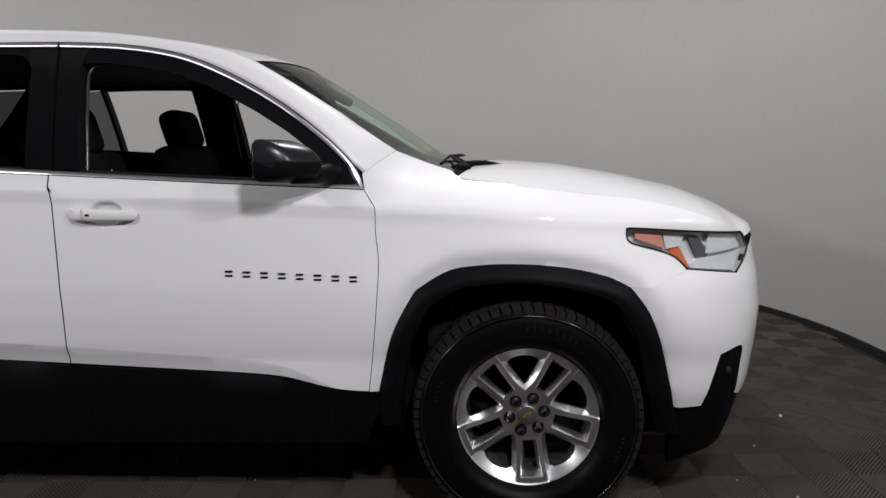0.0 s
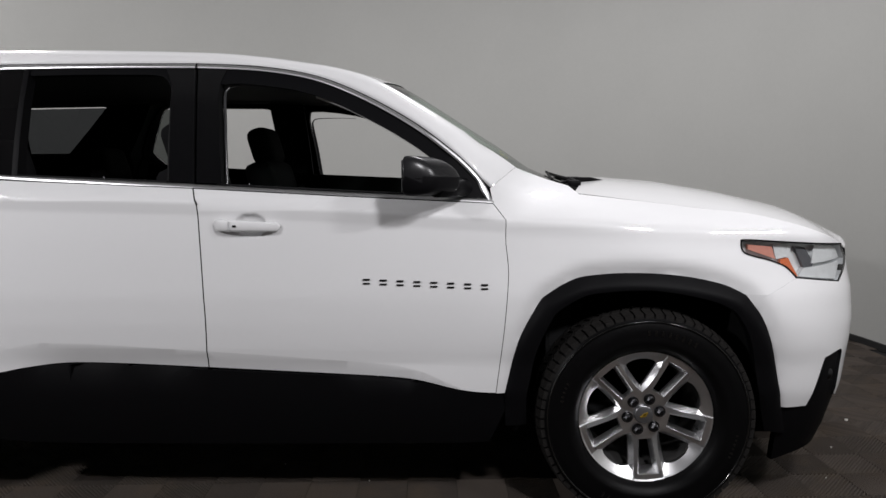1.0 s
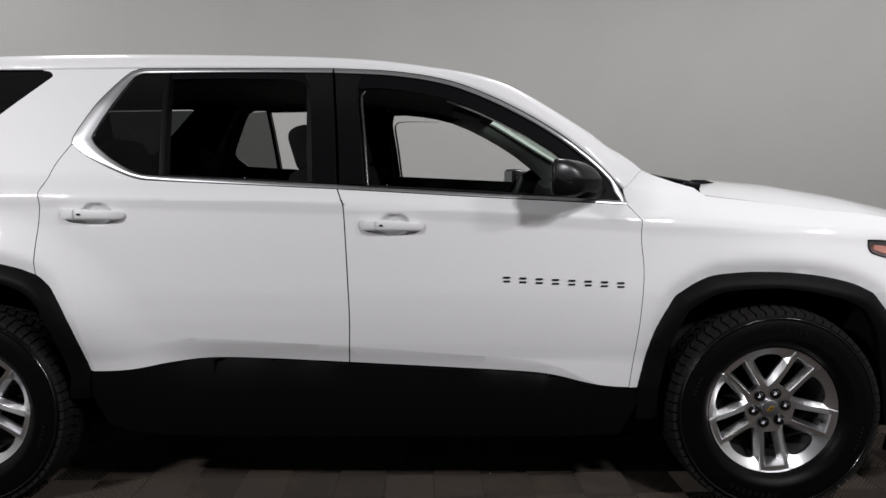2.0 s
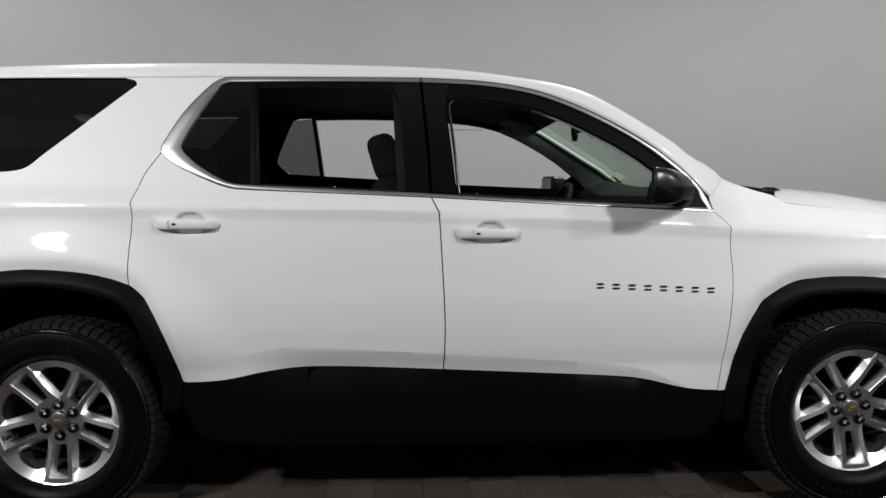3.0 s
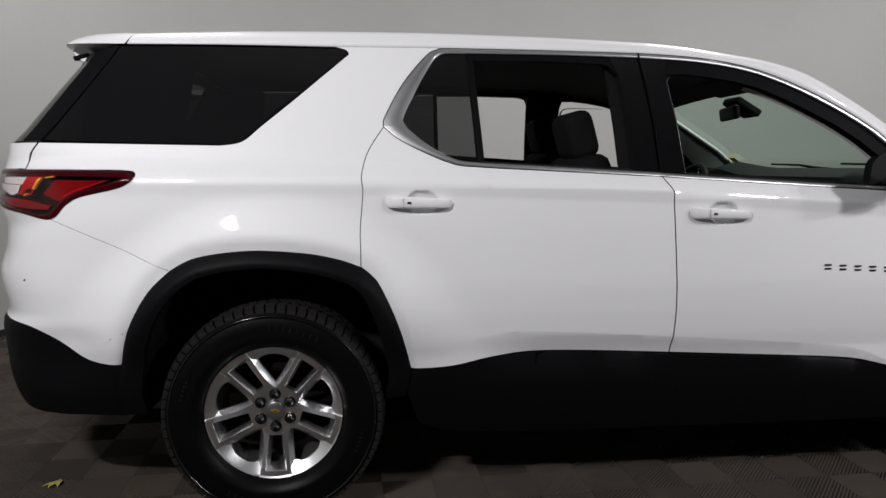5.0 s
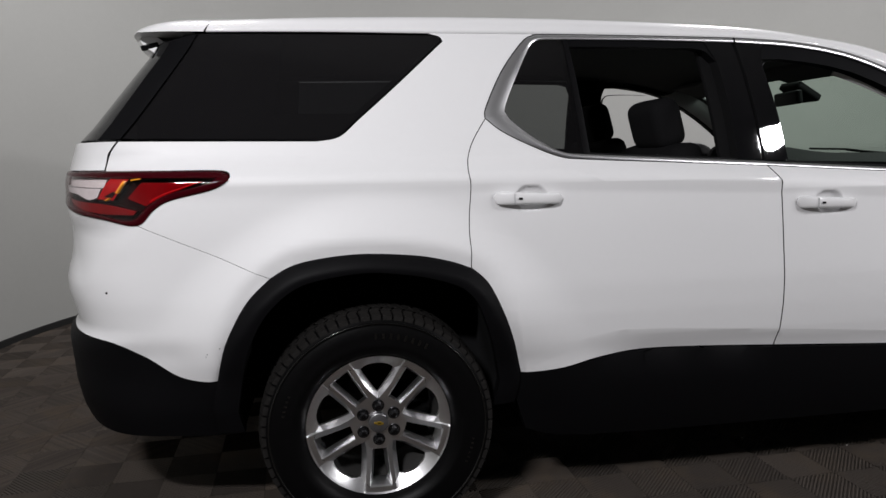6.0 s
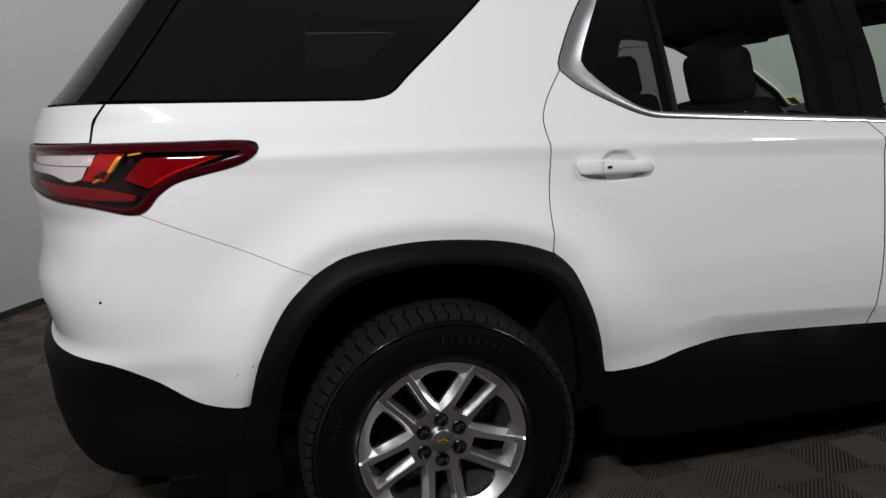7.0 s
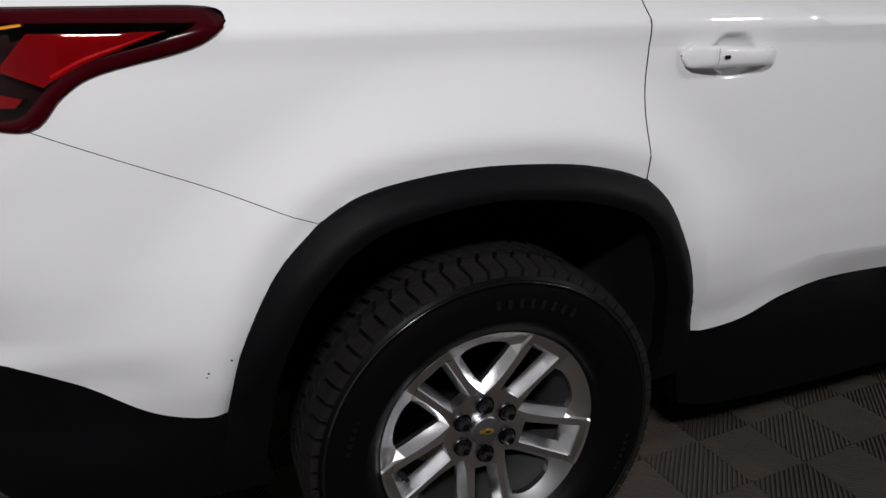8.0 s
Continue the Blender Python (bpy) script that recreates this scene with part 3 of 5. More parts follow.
for s in (-1, 1):
    low, up = rail_sections()
    rows, inner = [], []
    for (xl, zl), (xu, zu, yu) in zip(low, up):
        yl = side_y(xl, zl)
        a, c = Vector((xl, s * yl, zl)), Vector((xu, s * yu, zu))
        lift = ease(-1.4, -0.95, xl)
        fade = 1 - ease(-0.72, -0.56, xl)
        b = (a + c) / 2 + Vector((0, s * (0.022 + 0.020 * lift), 0.026 + 0.062 * lift)) * fade
        line = [a + Vector((0, -s * 0.02, 0))]
        for k in range(9):
            t = k / 8
            p = (1 - t) ** 2 * a + 2 * t * (1 - t) * b + t * t * c
            q = Vector(on_skin(xl + (xu - xl) * t, zl + (zu - zl) * t, 0.0, s))
            line.append(p.lerp(q, 1 - fade))
        rows.append(line)
        inner.append([a + Vector((0, -s * 0.03, -0.005)), (a + c) / 2 + Vector((0, -s * 0.05, -0.03)), c + Vector((0, -s * 0.05, -0.035))])
    part("roof_side_rail", sheet(rows), PAINT, car)
    part("inner_roof_trim", sheet(inner), LINER, car, "dark grey cloth trim inside the roof edge")

    part("fender", panel(outline(SEAM_F[::-1], [(-0.549, 1.152), (-0.558, 1.205)], [(-0.558, 1.205), (-0.455, 1.281)], [(-0.455, 1.281), (-0.34, 1.236), (-0.258, 1.210)], [(-0.258, 1.210), (-0.224, 1.179)], HOOD_EDGE, LIGHT_TOP, LIGHT_LOW, [(0.517, 0.880), (0.40, 0.827)], [(0.40, 0.827), (0.333, 0.826)], ARCH_F, [(-0.507, 0.459), (-0.540, 0.460)]), s, step=0.02, gap=0.0003), WHITE, car)
    door_f = part("front_door", panel(outline(BELT_F, SEAM_F, SILL_F[::-1], SEAM_B[::-1]), s, step=0.04, cuts=handle_cuts(0), hollow=True), WHITE, car)
    door_r = part("rear_door", panel(outline(BELT_R, SEAM_B, SILL_R[::-1], ARCH_RF, SEAM_R), s, step=0.025, cuts=handle_cuts(1), hollow=True), WHITE, car)
    part("quarter_panel", panel(outline(ARCH_R, SEAM_R, DLO_R[:5], [(-2.466, 1.687), (-2.46, 1.700)], [(-2.46, 1.700), (-2.84, 1.700)], [(-2.84, 1.700), (-2.84, 1.687)], [(-2.84, 1.687)] + QUARTER[1:], [(-3.239, 1.321), (-3.844, 1.329)], [(-3.844, 1.329), (-3.879, 1.280), (-3.884, 1.238)], [(-3.884, 1.238), (-3.70, 1.237), (-3.530, 1.234), (-3.505, 1.214)], TAIL_LOW, [(-3.789, 1.072), (-3.399, 0.897)]), s, step=0.018, gap=0.0008), WHITE, car)
    part("quarter_window", panel(outline([(x - 0.005, z) for x, z in QUARTER], [(-3.244, 1.325), (-3.838, 1.335)], [(-3.838, 1.335), (-3.608, 1.680)], [(-3.608, 1.680), (-2.840, 1.685)]), s, off=-0.003, depth=0.006, step=0.06), [PRIVACY, RUBBER], car, "dark privacy glass")

    # window trims: bright line, black frames, pillar covers
    chrome_r = [(-2.594, 1.400), (-2.600, 1.425), (-2.555, 1.52), (-2.485, 1.642), (-2.452, 1.670), (-2.38, 1.676), (-2.0, 1.676), (-1.678, 1.671)]
    part("window_trim", band(curve(DLO_R), curve(chrome_r), s, 0.002, 0.012, 60, 4, 0.004), SILVER, door_r, "satin silver window surround")
    low_in = [(-2.594, 1.400), (-2.582, 1.384), (-2.514, 1.329), (-2.418, 1.278), (-2.325, 1.265), (-2.0, 1.248), (-1.643, 1.229)]
    part("window_trim", band(curve(BELT_R), curve(low_in), s, 0.002, 0.012, 60, 4, 0.004), SILVER, door_r, "satin silver window surround")
    part("window_trim", band(curve(BELT_F), curve([(x, z + 0.013) for x, z in BELT_F]), s, 0.002, 0.012, 40, 4, 0.003), SILVER, door_f, "satin silver window surround")
    chrome_f = offset(DLO_F[:12], -0.015) + [(-0.593, 1.197), (-0.573, 1.166)]
    part("window_trim", band(curve(DLO_F), curve(chrome_f), s, 0.002, 0.012, 70, 4, 0.003), SILVER, door_f, "satin silver window surround")
    part("trim_seal", band(offset(curve(DLO_R), 0.0035), curve(DLO_R), s, 0.0012, 0.01, 60, 1), RUBBER, door_r)
    part("trim_seal", band(offset(curve(DLO_F), 0.0035), curve(DLO_F), s, 0.0012, 0.01, 70, 1), RUBBER, door_f)
    part("trim_seal", band(offset(curve(BELT_R), -0.003), curve(BELT_R), s, 0.0012, 0.01, 50, 1), RUBBER, door_r)
    part("trim_seal", band(offset(curve(BELT_F), -0.003), curve(BELT_F), s, 0.0012, 0.01, 40, 1), RUBBER, door_f)
    part("trim_joint", band([(-1.6815, 1.670), (-1.6815, 1.690)], [(-1.6755, 1.670), (-1.6755, 1.690)], s, 0.0075, 0.01, 4, 1), RUBBER, door_r, "dark gap in the trim")
    for x, z, door in ((-1.462, 1.205, door_f), (-2.02, 1.235, door_r)):
        y = s * (side_y(x, z) - 0.085)
        part("lock_pin", tube(bmesh.new(), [(x, y, z), (x, y, z + 0.022), (x, y, z + 0.026)], [0.0035, 0.0035, 0.002], 8), DARK_CHROME, door, "small lock pin")
    # fixed glass of the rear door and its bar
    part("fixed_window", panel(outline(chrome_r[:5], [(-2.452, 1.670), (-2.350, 1.676)], [(-2.350, 1.676), (-2.323, 1.265)], low_in[4::-1]), s, off=-0.006, depth=0.006), [SMOKED, RUBBER], door_r, "small fixed pane of smoked glass")
    part("window_bar", band([(-2.354, 1.676), (-2.328, 1.263)], [(-2.334, 1.676), (-2.306, 1.263)], s, -0.001, 0.05, 12, 2, 0.002), PLASTIC, door_r, "black upright bar")
    rise = 0.0 if s < 0 else 0.016
    frame_top = [(-2.334, 1.650 + rise), (-2.1, 1.652 + rise), (-1.85, 1.648 + rise), (-1.80, 1.638 + rise), (-1.768, 1.598)]
    part("window_frame", band([(-2.334, 1.676), (-2.1, 1.676), (-1.85, 1.675), (-1.678, 1.671)], frame_top, s, -0.008, 0.05, 30, 2), SATIN, door_r)
    part("pillar_cover", panel(outline([(-1.768, 1.598), (-1.80, 1.674)], [(-1.80, 1.674), (-1.682, 1.672)], [(-1.682, 1.672), (-1.660, 1.44), (-1.646, 1.230)], [(-1.646, 1.230), (-1.742, 1.235)], [(-1.742, 1.235), (-1.754, 1.44), (-1.768, 1.598)]), s, off=-0.004, depth=0.05), [GLOSS, RUBBER], door_r, "gloss black pillar cover")
    part("pillar_cover", panel(outline([(-1.675, 1.672), (-1.56, 1.662)], [(-1.56, 1.662), (-1.580, 1.588), (-1.563, 1.44), (-1.541, 1.227)], [(-1.541, 1.227), (-1.639, 1.230)], [(-1.639, 1.230), (-1.652, 1.44), (-1.675, 1.672)]), s, off=-0.004, depth=0.05), [GLOSS, RUBBER], door_f, "gloss black pillar cover")
    deep = 0.070 if s < 0 else 0.034
    low_f = [(-1.585, 1.676 - deep)] + [(x - 0.3 * deep * ease(-1.35, -1.0, x), z - deep) for x, z in DLO_F[1:10]] + [(-0.70, 1.275)]
    part("window_frame", band([(-1.60, 1.668)] + chrome_f[1:11], low_f, s, -0.008, 0.05, 60, 2), SATIN, door_f)
    # shiny rubber channel in which the lowered front window runs
    run = curve([(-1.533, 1.226), (-1.552, 1.43), (-1.566, 1.555), (-1.560, 1.588), (-1.530, 1.603), (-1.42, 1.6055), (-1.30, 1.602)], 6)
    bead = tube(bmesh.new(), [on_skin(to_a(x, z), z, -0.036, s) for x, z in run], [0.0062] * 12 + [0.0062 * 0.93 ** k for k in range(len(run) - 12)], 10)
    part("run_channel", smooth(bead, 60), CHANNEL, door_f, "shiny dark rubber window channel")
    # grey trim on the inside of the windscreen pillar
    rows = []
    for (xl, zl), (xu, zu, yu) in zip(*rail_sections(90)):
        if -1.22 < xl < -0.56:
            g = deep + 0.004
            a = Vector((xl - 0.3 * g, s * (side_y(xl, zl) - 0.062), zl - g))
            c = Vector((xu + 0.01, s * (yu - 0.045), zu - 0.028))
            rows.append([a + Vector((0, s * 0.03, 0.02)), a, a.lerp(c, 0.5) + Vector((0, -s * 0.012, -0.008)), c, c + Vector((0.01, s * 0.02, 0.015))])
    part("pillar_trim", smooth(sheet(rows), 50), PILLAR, car, "light grey windscreen pillar trim")
    part("mirror_base", panel(outline([(-0.70, 1.322), (-0.655, 1.280), (-0.600, 1.220), (-0.575, 1.166)], [(-0.575, 1.166), (-0.80, 1.179)], [(-0.80, 1.179), (-0.775, 1.27), (-0.70, 1.322)]), s, off=-0.003, depth=0.04), [PLASTIC, RUBBER], door_f, "black corner plate")
    # dark rubber along the lowered windows
    part("window_seal", band([(-2.31, 1.263), (-1.75, 1.235)], [(-2.31, 1.269), (-1.75, 1.241)], s, -0.004, 0.05, 20, 2), RUBBER, door_r)
    part("window_seal", band([(-1.54, 1.223), (-0.80, 1.181)], [(-1.54, 1.228), (-0.80, 1.186)], s, -0.004, 0.05, 20, 2), RUBBER, door_f)

    # inner door trims
    top_z = 1.215 if s < 0 else 1.275
    part("inner_trim", panel(outline([(-1.62, top_z), (-0.62, top_z - 0.05)], [(-0.62, top_z - 0.05), (-0.60, 0.55)], [(-0.60, 0.55), (-1.60, 0.58)], [(-1.60, 0.58), (-1.62, top_z)]), s, off=-0.10, depth=-0.05, step=0.15), [TRIM, TRIM], door_f)
    part("inner_trim", panel(outline([(-2.60, top_z + 0.07), (-1.66, top_z + 0.01)], [(-1.66, top_z + 0.01), (-1.62, 0.58)], [(-1.62, 0.58), (-2.55, 0.58)], [(-2.55, 0.58), (-2.55, 0.95), (-2.68, 1.2)], [(-2.68, 1.2), (-2.60, top_z + 0.07)]), s, off=-0.10, depth=-0.05, step=0.15), [TRIM, TRIM], door_r)
    part("inner_side_trim", panel(outline([(-3.85, 1.31), (-3.25, 1.30)], [(-3.25, 1.30), (-2.76, 1.71)], [(-2.76, 1.71), (-2.50, 1.71)], [(-2.50, 1.71), (-2.72, 1.40)], [(-2.72, 1.40), (-2.72, 1.0)], [(-2.72, 1.0), (-3.85, 1.0)], [(-3.85, 1.0), (-3.85, 1.31)]), s, off=-0.07, depth=0.0, step=0.15), TRIM, car)
    part("inner_side_trim", panel(outline([(-3.95, 1.28), (-2.95, 1.28)], [(-2.95, 1.28), (-3.10, 1.415)], [(-3.10, 1.415), (-3.37, 1.415)], [(-3.37, 1.415), (-3.34, 1.70)], [(-3.34, 1.70), (-3.70, 1.70)], [(-3.70, 1.70), (-3.95, 1.28)]), s, off=-0.05, depth=0.0, step=0.15), TRIM, car)
    part("inner_pillar_trim", band([(-1.80, 1.70), (-1.73, 0.5)], [(-1.60, 1.70), (-1.55, 0.5)], s, -0.07, 0.02, 20, 3, 0.02), TRIM, car, "dark grey inner door pillar")

    # rocker, arches, liners
    part("sill_cladding", panel(outline(SILL_F[::-1], SILL_R[::-1], [(-2.583, 0.527), (-2.60, 0.44)], [(-2.60, 0.44), (-2.55, 0.30)], [(-2.55, 0.30), (-2.3, 0.25), (-1.4, 0.245), (-0.7, 0.25), (-0.56, 0.26)], [(-0.56, 0.26), (-0.50, 0.40)], [(-0.50, 0.40), (-0.507, 0.459)], [(-0.507, 0.459), (-0.540, 0.460)]), s, off=-0.004, depth=0.05, step=0.06), [PLASTIC, PLASTIC], car, "black grained plastic sill")
    for hx, arch in ((AXLES[0], [(0.52, 0.30)] + curve(ARCH_FF) + curve(ARCH_F)[1:-1] + [(-0.507, 0.459), (-0.505, 0.33)]),
                     (AXLES[1], [(-3.585, 0.385), (-3.60, 0.47)] + curve(ARCH_RR) + curve(ARCH_R)[1:] + curve(ARCH_RF[::-1])[1:] + [(-2.60, 0.42)])):
        ring = []
        for x, z in arch:
            d = Vector((hx - x, HUB_Z - z))
            w = 0.056 + 0.022 * abs(d.x) / d.length
            d = d.normalized() * w
            ring.append((x + d.x, z + d.y))
        part("arch_cladding", band(arch, ring, s, 0.002, 0.04, 80, 6, 0.005), PLASTIC, car, "black grained plastic arch lip")
        rows = []
        for x, z in resample(ring, 40):
            o = Vector((x - hx, z - HUB_Z)) * 1.01
            rows.append([(hx + o.x, s * side_y(x, z) * 0.985, HUB_Z + o.y), (hx + o.x, s * 0.80, HUB_Z + o.y), (hx + o.x, s * 0.60, HUB_Z + o.y), (hx + 0.2 * o.x, s * 0.58, HUB_Z + 0.2 * o.y)])
        part("wheel_arch_liner", sheet(rows), RUBBER, car, "black felt arch liner")

# ---- bumpers, lower ends, tailgate: both halves in one skin ----


def both(line, **kw):
    bm = panel(line, -1, **kw)
    bm = panel(line, 1, bm=bm, **kw)
    bmesh.ops.remove_doubles(bm, verts=[v for v in bm.verts if abs(v.co.y) < 0.006], dist=0.012)
    return bm


FOG = [(0.587, 0.407), (0.645, 0.588), (0.736, 0.603), (0.735, 0.52), (0.724, 0.429)]
front_bumper = part("front_bumper", both(outline(ARCH_FF, [(0.333, 0.826), (0.40, 0.827)], [(0.40, 0.827), (0.517, 0.880)], [(0.517, 0.880), (0.700, 0.858)], [(0.700, 0.858), (0.765, 0.935)], [(0.765, 0.935), (0.80, 0.962)], [(0.80, 0.962), (9, 0.962)], [(9, 0.962), (9, 0.945)], [(9, 0.945), (0.84, 0.94)], [(0.84, 0.94), (0.875, 0.80), (0.865, 0.56)], [(0.865, 0.56), (0.83, 0.455), (0.752, 0.413)], [(0.752, 0.413), (0.724, 0.429)], FOG[::-1][:4], [(0.645, 0.588), (0.587, 0.407)], [(0.587, 0.407), (0.495, 0.403)]), step=0.025, gap=0.0), WHITE, car)
part("lower_lip", both(outline([(0.495, 0.401), (0.587, 0.405)], [(0.587, 0.405), (0.645, 0.586)], [(0.645, 0.586), (0.736, 0.601)], [(0.736, 0.601), (0.724, 0.427)], [(0.724, 0.427), (0.752, 0.411)], [(0.752, 0.411), (0.83, 0.453), (0.88, 0.50)], [(0.88, 0.50), (9, 0.50)], [(9, 0.50), (9, 0.22)], [(9, 0.22), (0.78, 0.22)], [(0.78, 0.22), (0.62, 0.205), (0.50, 0.172)], [(0.50, 0.172), (0.49, 0.30), (0.495, 0.401)]), off=-0.008, depth=0.03, step=0.06), [PLASTIC, PLASTIC], front_bumper, "black grained plastic lower edge")
part("grille", both(outline([(0.85, 0.94), (9, 0.95)], [(9, 0.95), (9, 0.50)], [(9, 0.50), (0.88, 0.50)], [(0.88, 0.50), (0.88, 0.75), (0.85, 0.94)]), off=-0.02, depth=0.03, step=0.08), [GLOSS, GLOSS], front_bumper, "gloss black grille")
for z in (0.62, 0.74, 0.86):
    bm = bmesh.new()
    for s in (-1, 1):
        band([(0.875, z), (9, z)], [(0.875, z + 0.02), (9, z + 0.02)], s, 0.0, 0.02, 24, 2, 0.004, bm)
    part("grille_bar", bm, CHROME, front_bumper, "satin silver bar")

rear_bumper = part("rear_bumper", both(outline([(-3.399, 0.897), (-3.789, 1.072)], TAIL_UNDER, [(-4.12, 1.145), (-4.15, 0.82)], [(-4.15, 0.82), (-9, 0.82)], [(-9, 0.82), (-9, 0.70)], [(-9, 0.70), (-4.13, 0.720)], [(-4.13, 0.720), (-4.021, 0.713)], BUMP_LOW, ARCH_RR), step=0.02, gap=0.0005), WHITE, car)
part("lower_lip", both(outline(BUMP_LOW[::-1], [(-4.021, 0.713), (-4.13, 0.720)], [(-4.13, 0.720), (-9, 0.70)], [(-9, 0.70), (-9, 0.40)], [(-9, 0.40), (-4.08, 0.39)], [(-4.08, 0.39), (-3.95, 0.375), (-3.7, 0.372), (-3.53, 0.375)], [(-3.53, 0.375), (-3.56, 0.48), (-3.579, 0.570)]), off=-0.006, depth=0.04, step=0.03), [PLASTIC, PLASTIC], rear_bumper, "black grained plastic lower edge")
tailgate = part("tailgate", both(outline([(-3.887, 1.239), (-3.882, 1.281), (-3.847, 1.331)], [(-3.847, 1.331), (-9, 1.325)], [(-9, 1.325), (-9, 0.824)], [(-9, 0.824), (-4.152, 0.824)], [(-4.152, 0.824), (-4.122, 1.14)], [(-4.122, 1.14), (-4.12, 1.239)], [(-4.12, 1.239), (-3.887, 1.239)]), step=0.05), WHITE, car)
for s in (-1, 1):
    part("corner_panel", panel(outline([(-3.612, 1.680), (-3.842, 1.336)], [(-3.842, 1.336), (-3.918, 1.334)], [(-3.918, 1.334), (-3.700, 1.660)], [(-3.700, 1.660), (-3.612, 1.680)]), s, off=-0.003, depth=0.01, step=0.05, gap=0.001), [SATIN, RUBBER], tailgate, "black corner panel")
part("rear_window", both(outline([(-3.703, 1.660), (-3.921, 1.334)], [(-3.921, 1.334), (-9, 1.33)], [(-9, 1.33), (-9, 1.655)], [(-9, 1.655), (-3.703, 1.660)]), off=-0.006, depth=0.01, step=0.05, gap=0.001), [PRIVACY, RUBBER], tailgate, "dark rear window")
# spoiler over the rear window: white cap and a rounded lower nose
yl = side_y(-3.586, 1.686)
half = []
for k in range(9):
    t = k / 8
    by, bz = (yl + 0.60) / 2 + 0.022, (1.686 + 1.742) / 2 + 0.026
    half.append(((1 - t) ** 2 * yl + 2 * t * (1 - t) * by + t * t * 0.60, (1 - t) ** 2 * 1.686 + 2 * t * (1 - t) * bz + t * t * 1.742))
half += [(0.60 * v, 1.742 + 0.018 * (1 - v * v)) for v in np.linspace(0.9, 0.0, 10)]
section = [(-y, z) for y, z in half] + half[-2::-1]
rows = []
for f, k in ((0.0, 0.92), (0.0, 1.0), (0.12, 1.0), (0.33, 0.96), (0.52, 0.89), (0.68, 0.78), (0.80, 0.63), (0.90, 0.45), (0.96, 0.28), (0.99, 0.14), (1.0, 0.0), (0.95, -0.03), (0.2, -0.03)):
    line = []
    for y, z in section:
        v = abs(y) / yl
        back = -0.03 * (1 - v * v) + 0.040 * v ** 8
        line.append((-3.568 - 0.026 * max(0.0, 1.742 - z) / 0.056 * (1 - f) - (0.278 - back * 1.0) * f, y * (1 - 0.055 * f * f), 1.686 + (z - 1.686) * k + 0.002 * f))
    rows.append(line)
part("spoiler", smooth(sheet(rows), 50), PAINT, tailgate)
bm = bmesh.new()
rows = []
for y in np.linspace(-0.60, 0.60, 29):
    v = abs(y) / 0.60
    back = -0.03 * (1 - v * v) + 0.03 * v ** 8
    rows.append([(q[0] + back, y, q[1]) for q in curve([(-3.80, 1.690), (-3.840, 1.685), (-3.846, 1.670), (-3.832, 1.650), (-3.80, 1.632), (-3.765, 1.622), (-3.72, 1.630)], 4)])
sheet(rows, bm)
bm.verts.ensure_lookup_table()
n = len(rows[0])
bm.faces.new(bm.verts[0:n])
bm.faces.new(bm.verts[-n:])
part("spoiler_nose", smooth(bm, 50), PAINT, tailgate)
for s in (-1, 1):
    part("brake_lamp_slot", block(bmesh.new(), -3.790, s * 0.592, 1.655, 0.062, 0.022, 0.018, 0.006, m=pose(0, 0, 0, 0, -14, 0)), GLOSS, tailgate, "black slot")
bm = tube(bmesh.new(), [(-4.02, -0.02, 1.39), (-4.07, -0.02, 1.405), (-4.085, -0.02, 1.42)], [0.03, 0.028, 0.012], 10)
part("rear_wiper", bm, PLASTIC, tailgate, "black rear wiper")

# ---- roof, windscreen, hood ----


def crown(x):
    """Forward bow and height of the middle of roof and windscreen at x."""
    f = ease(-1.6, -1.03, x)
    g = ease(-1.03, -0.3, x)
    return 0.08 * f + 0.03 * g, 0.018 + 0.030 * f - 0.045 * g


def upper_line(n=80):
    return resample(curve([(r[2], r[3], r[4]) for r in RAIL] + [(-0.40, 1.260, 0.705), (-0.34, 1.237, 0.717), (-0.255, 1.210, 0.744)], 8), n)


def across(line, count=25, drop=0.0):
    rows = []
    for x, z, y in line:
        dx, dz = crown(x)
        rows.append([(x + dx * (1 - v * v), y * v, z + dz * (1 - v * v) - drop) for v in np.linspace(-1, 1, count)])
    return rows


upper = upper_line()
roof_line = [p for p in upper if p[0] <= -0.98]
glass_line = [p for p in upper if p[0] >= -1.01]
part("roof", sheet(across(roof_line)), PAINT, car)
part("headliner", sheet(across(roof_line, 15, 0.05)), LINER, car, "grey cloth headliner")
windscreen = part("windscreen", sheet(across(glass_line, 25, 0.004)), WINDSCREEN, car, "green-tinted windscreen")

HOOD_Z = [(-0.3, 1.236), (-0.027, 1.228), (0.173, 1.210), (0.39, 1.174), (0.605, 1.124), (0.735, 1.078), (0.823, 1.026), (0.863, 0.978), (0.95, 0.93)]
SEAM_Z = [(-0.25, 1.184), (0.023, 1.149), (0.22, 1.124), (0.377, 1.106), (0.54, 1.066), (0.67, 1.018), (0.72, 0.995), (0.80, 0.965), (0.96, 0.92)]
rows = []
for u in np.linspace(0, 1, 40):
    line = []
    for v in np.linspace(-1, 1, 41):
        w = abs(v)
        y0 = 0.87
        front = 0.25 + 0.66 * max(0.0, 1 - (0.87 * w) ** 1.77) ** 0.2
        rear = -0.242 + 0.13 * (1 - w * w)
        x = rear + (front - rear) * (1 - (1 - u) ** 1.25)
        edge = side_y(min(x, 0.72), ramp(x, SEAM_Z)) - 0.004
        zs, zm = ramp(x, SEAM_Z), ramp(x, HOOD_Z)
        z = zs + (zm - zs) * (1 - w ** 3.2) / 0.84
        if u == 1:
            z -= 0.012
        line.append((x, math.copysign(edge * w, v), z))
    rows.append(line)
part("hood", smooth(sheet(rows), 40), PAINT, car)
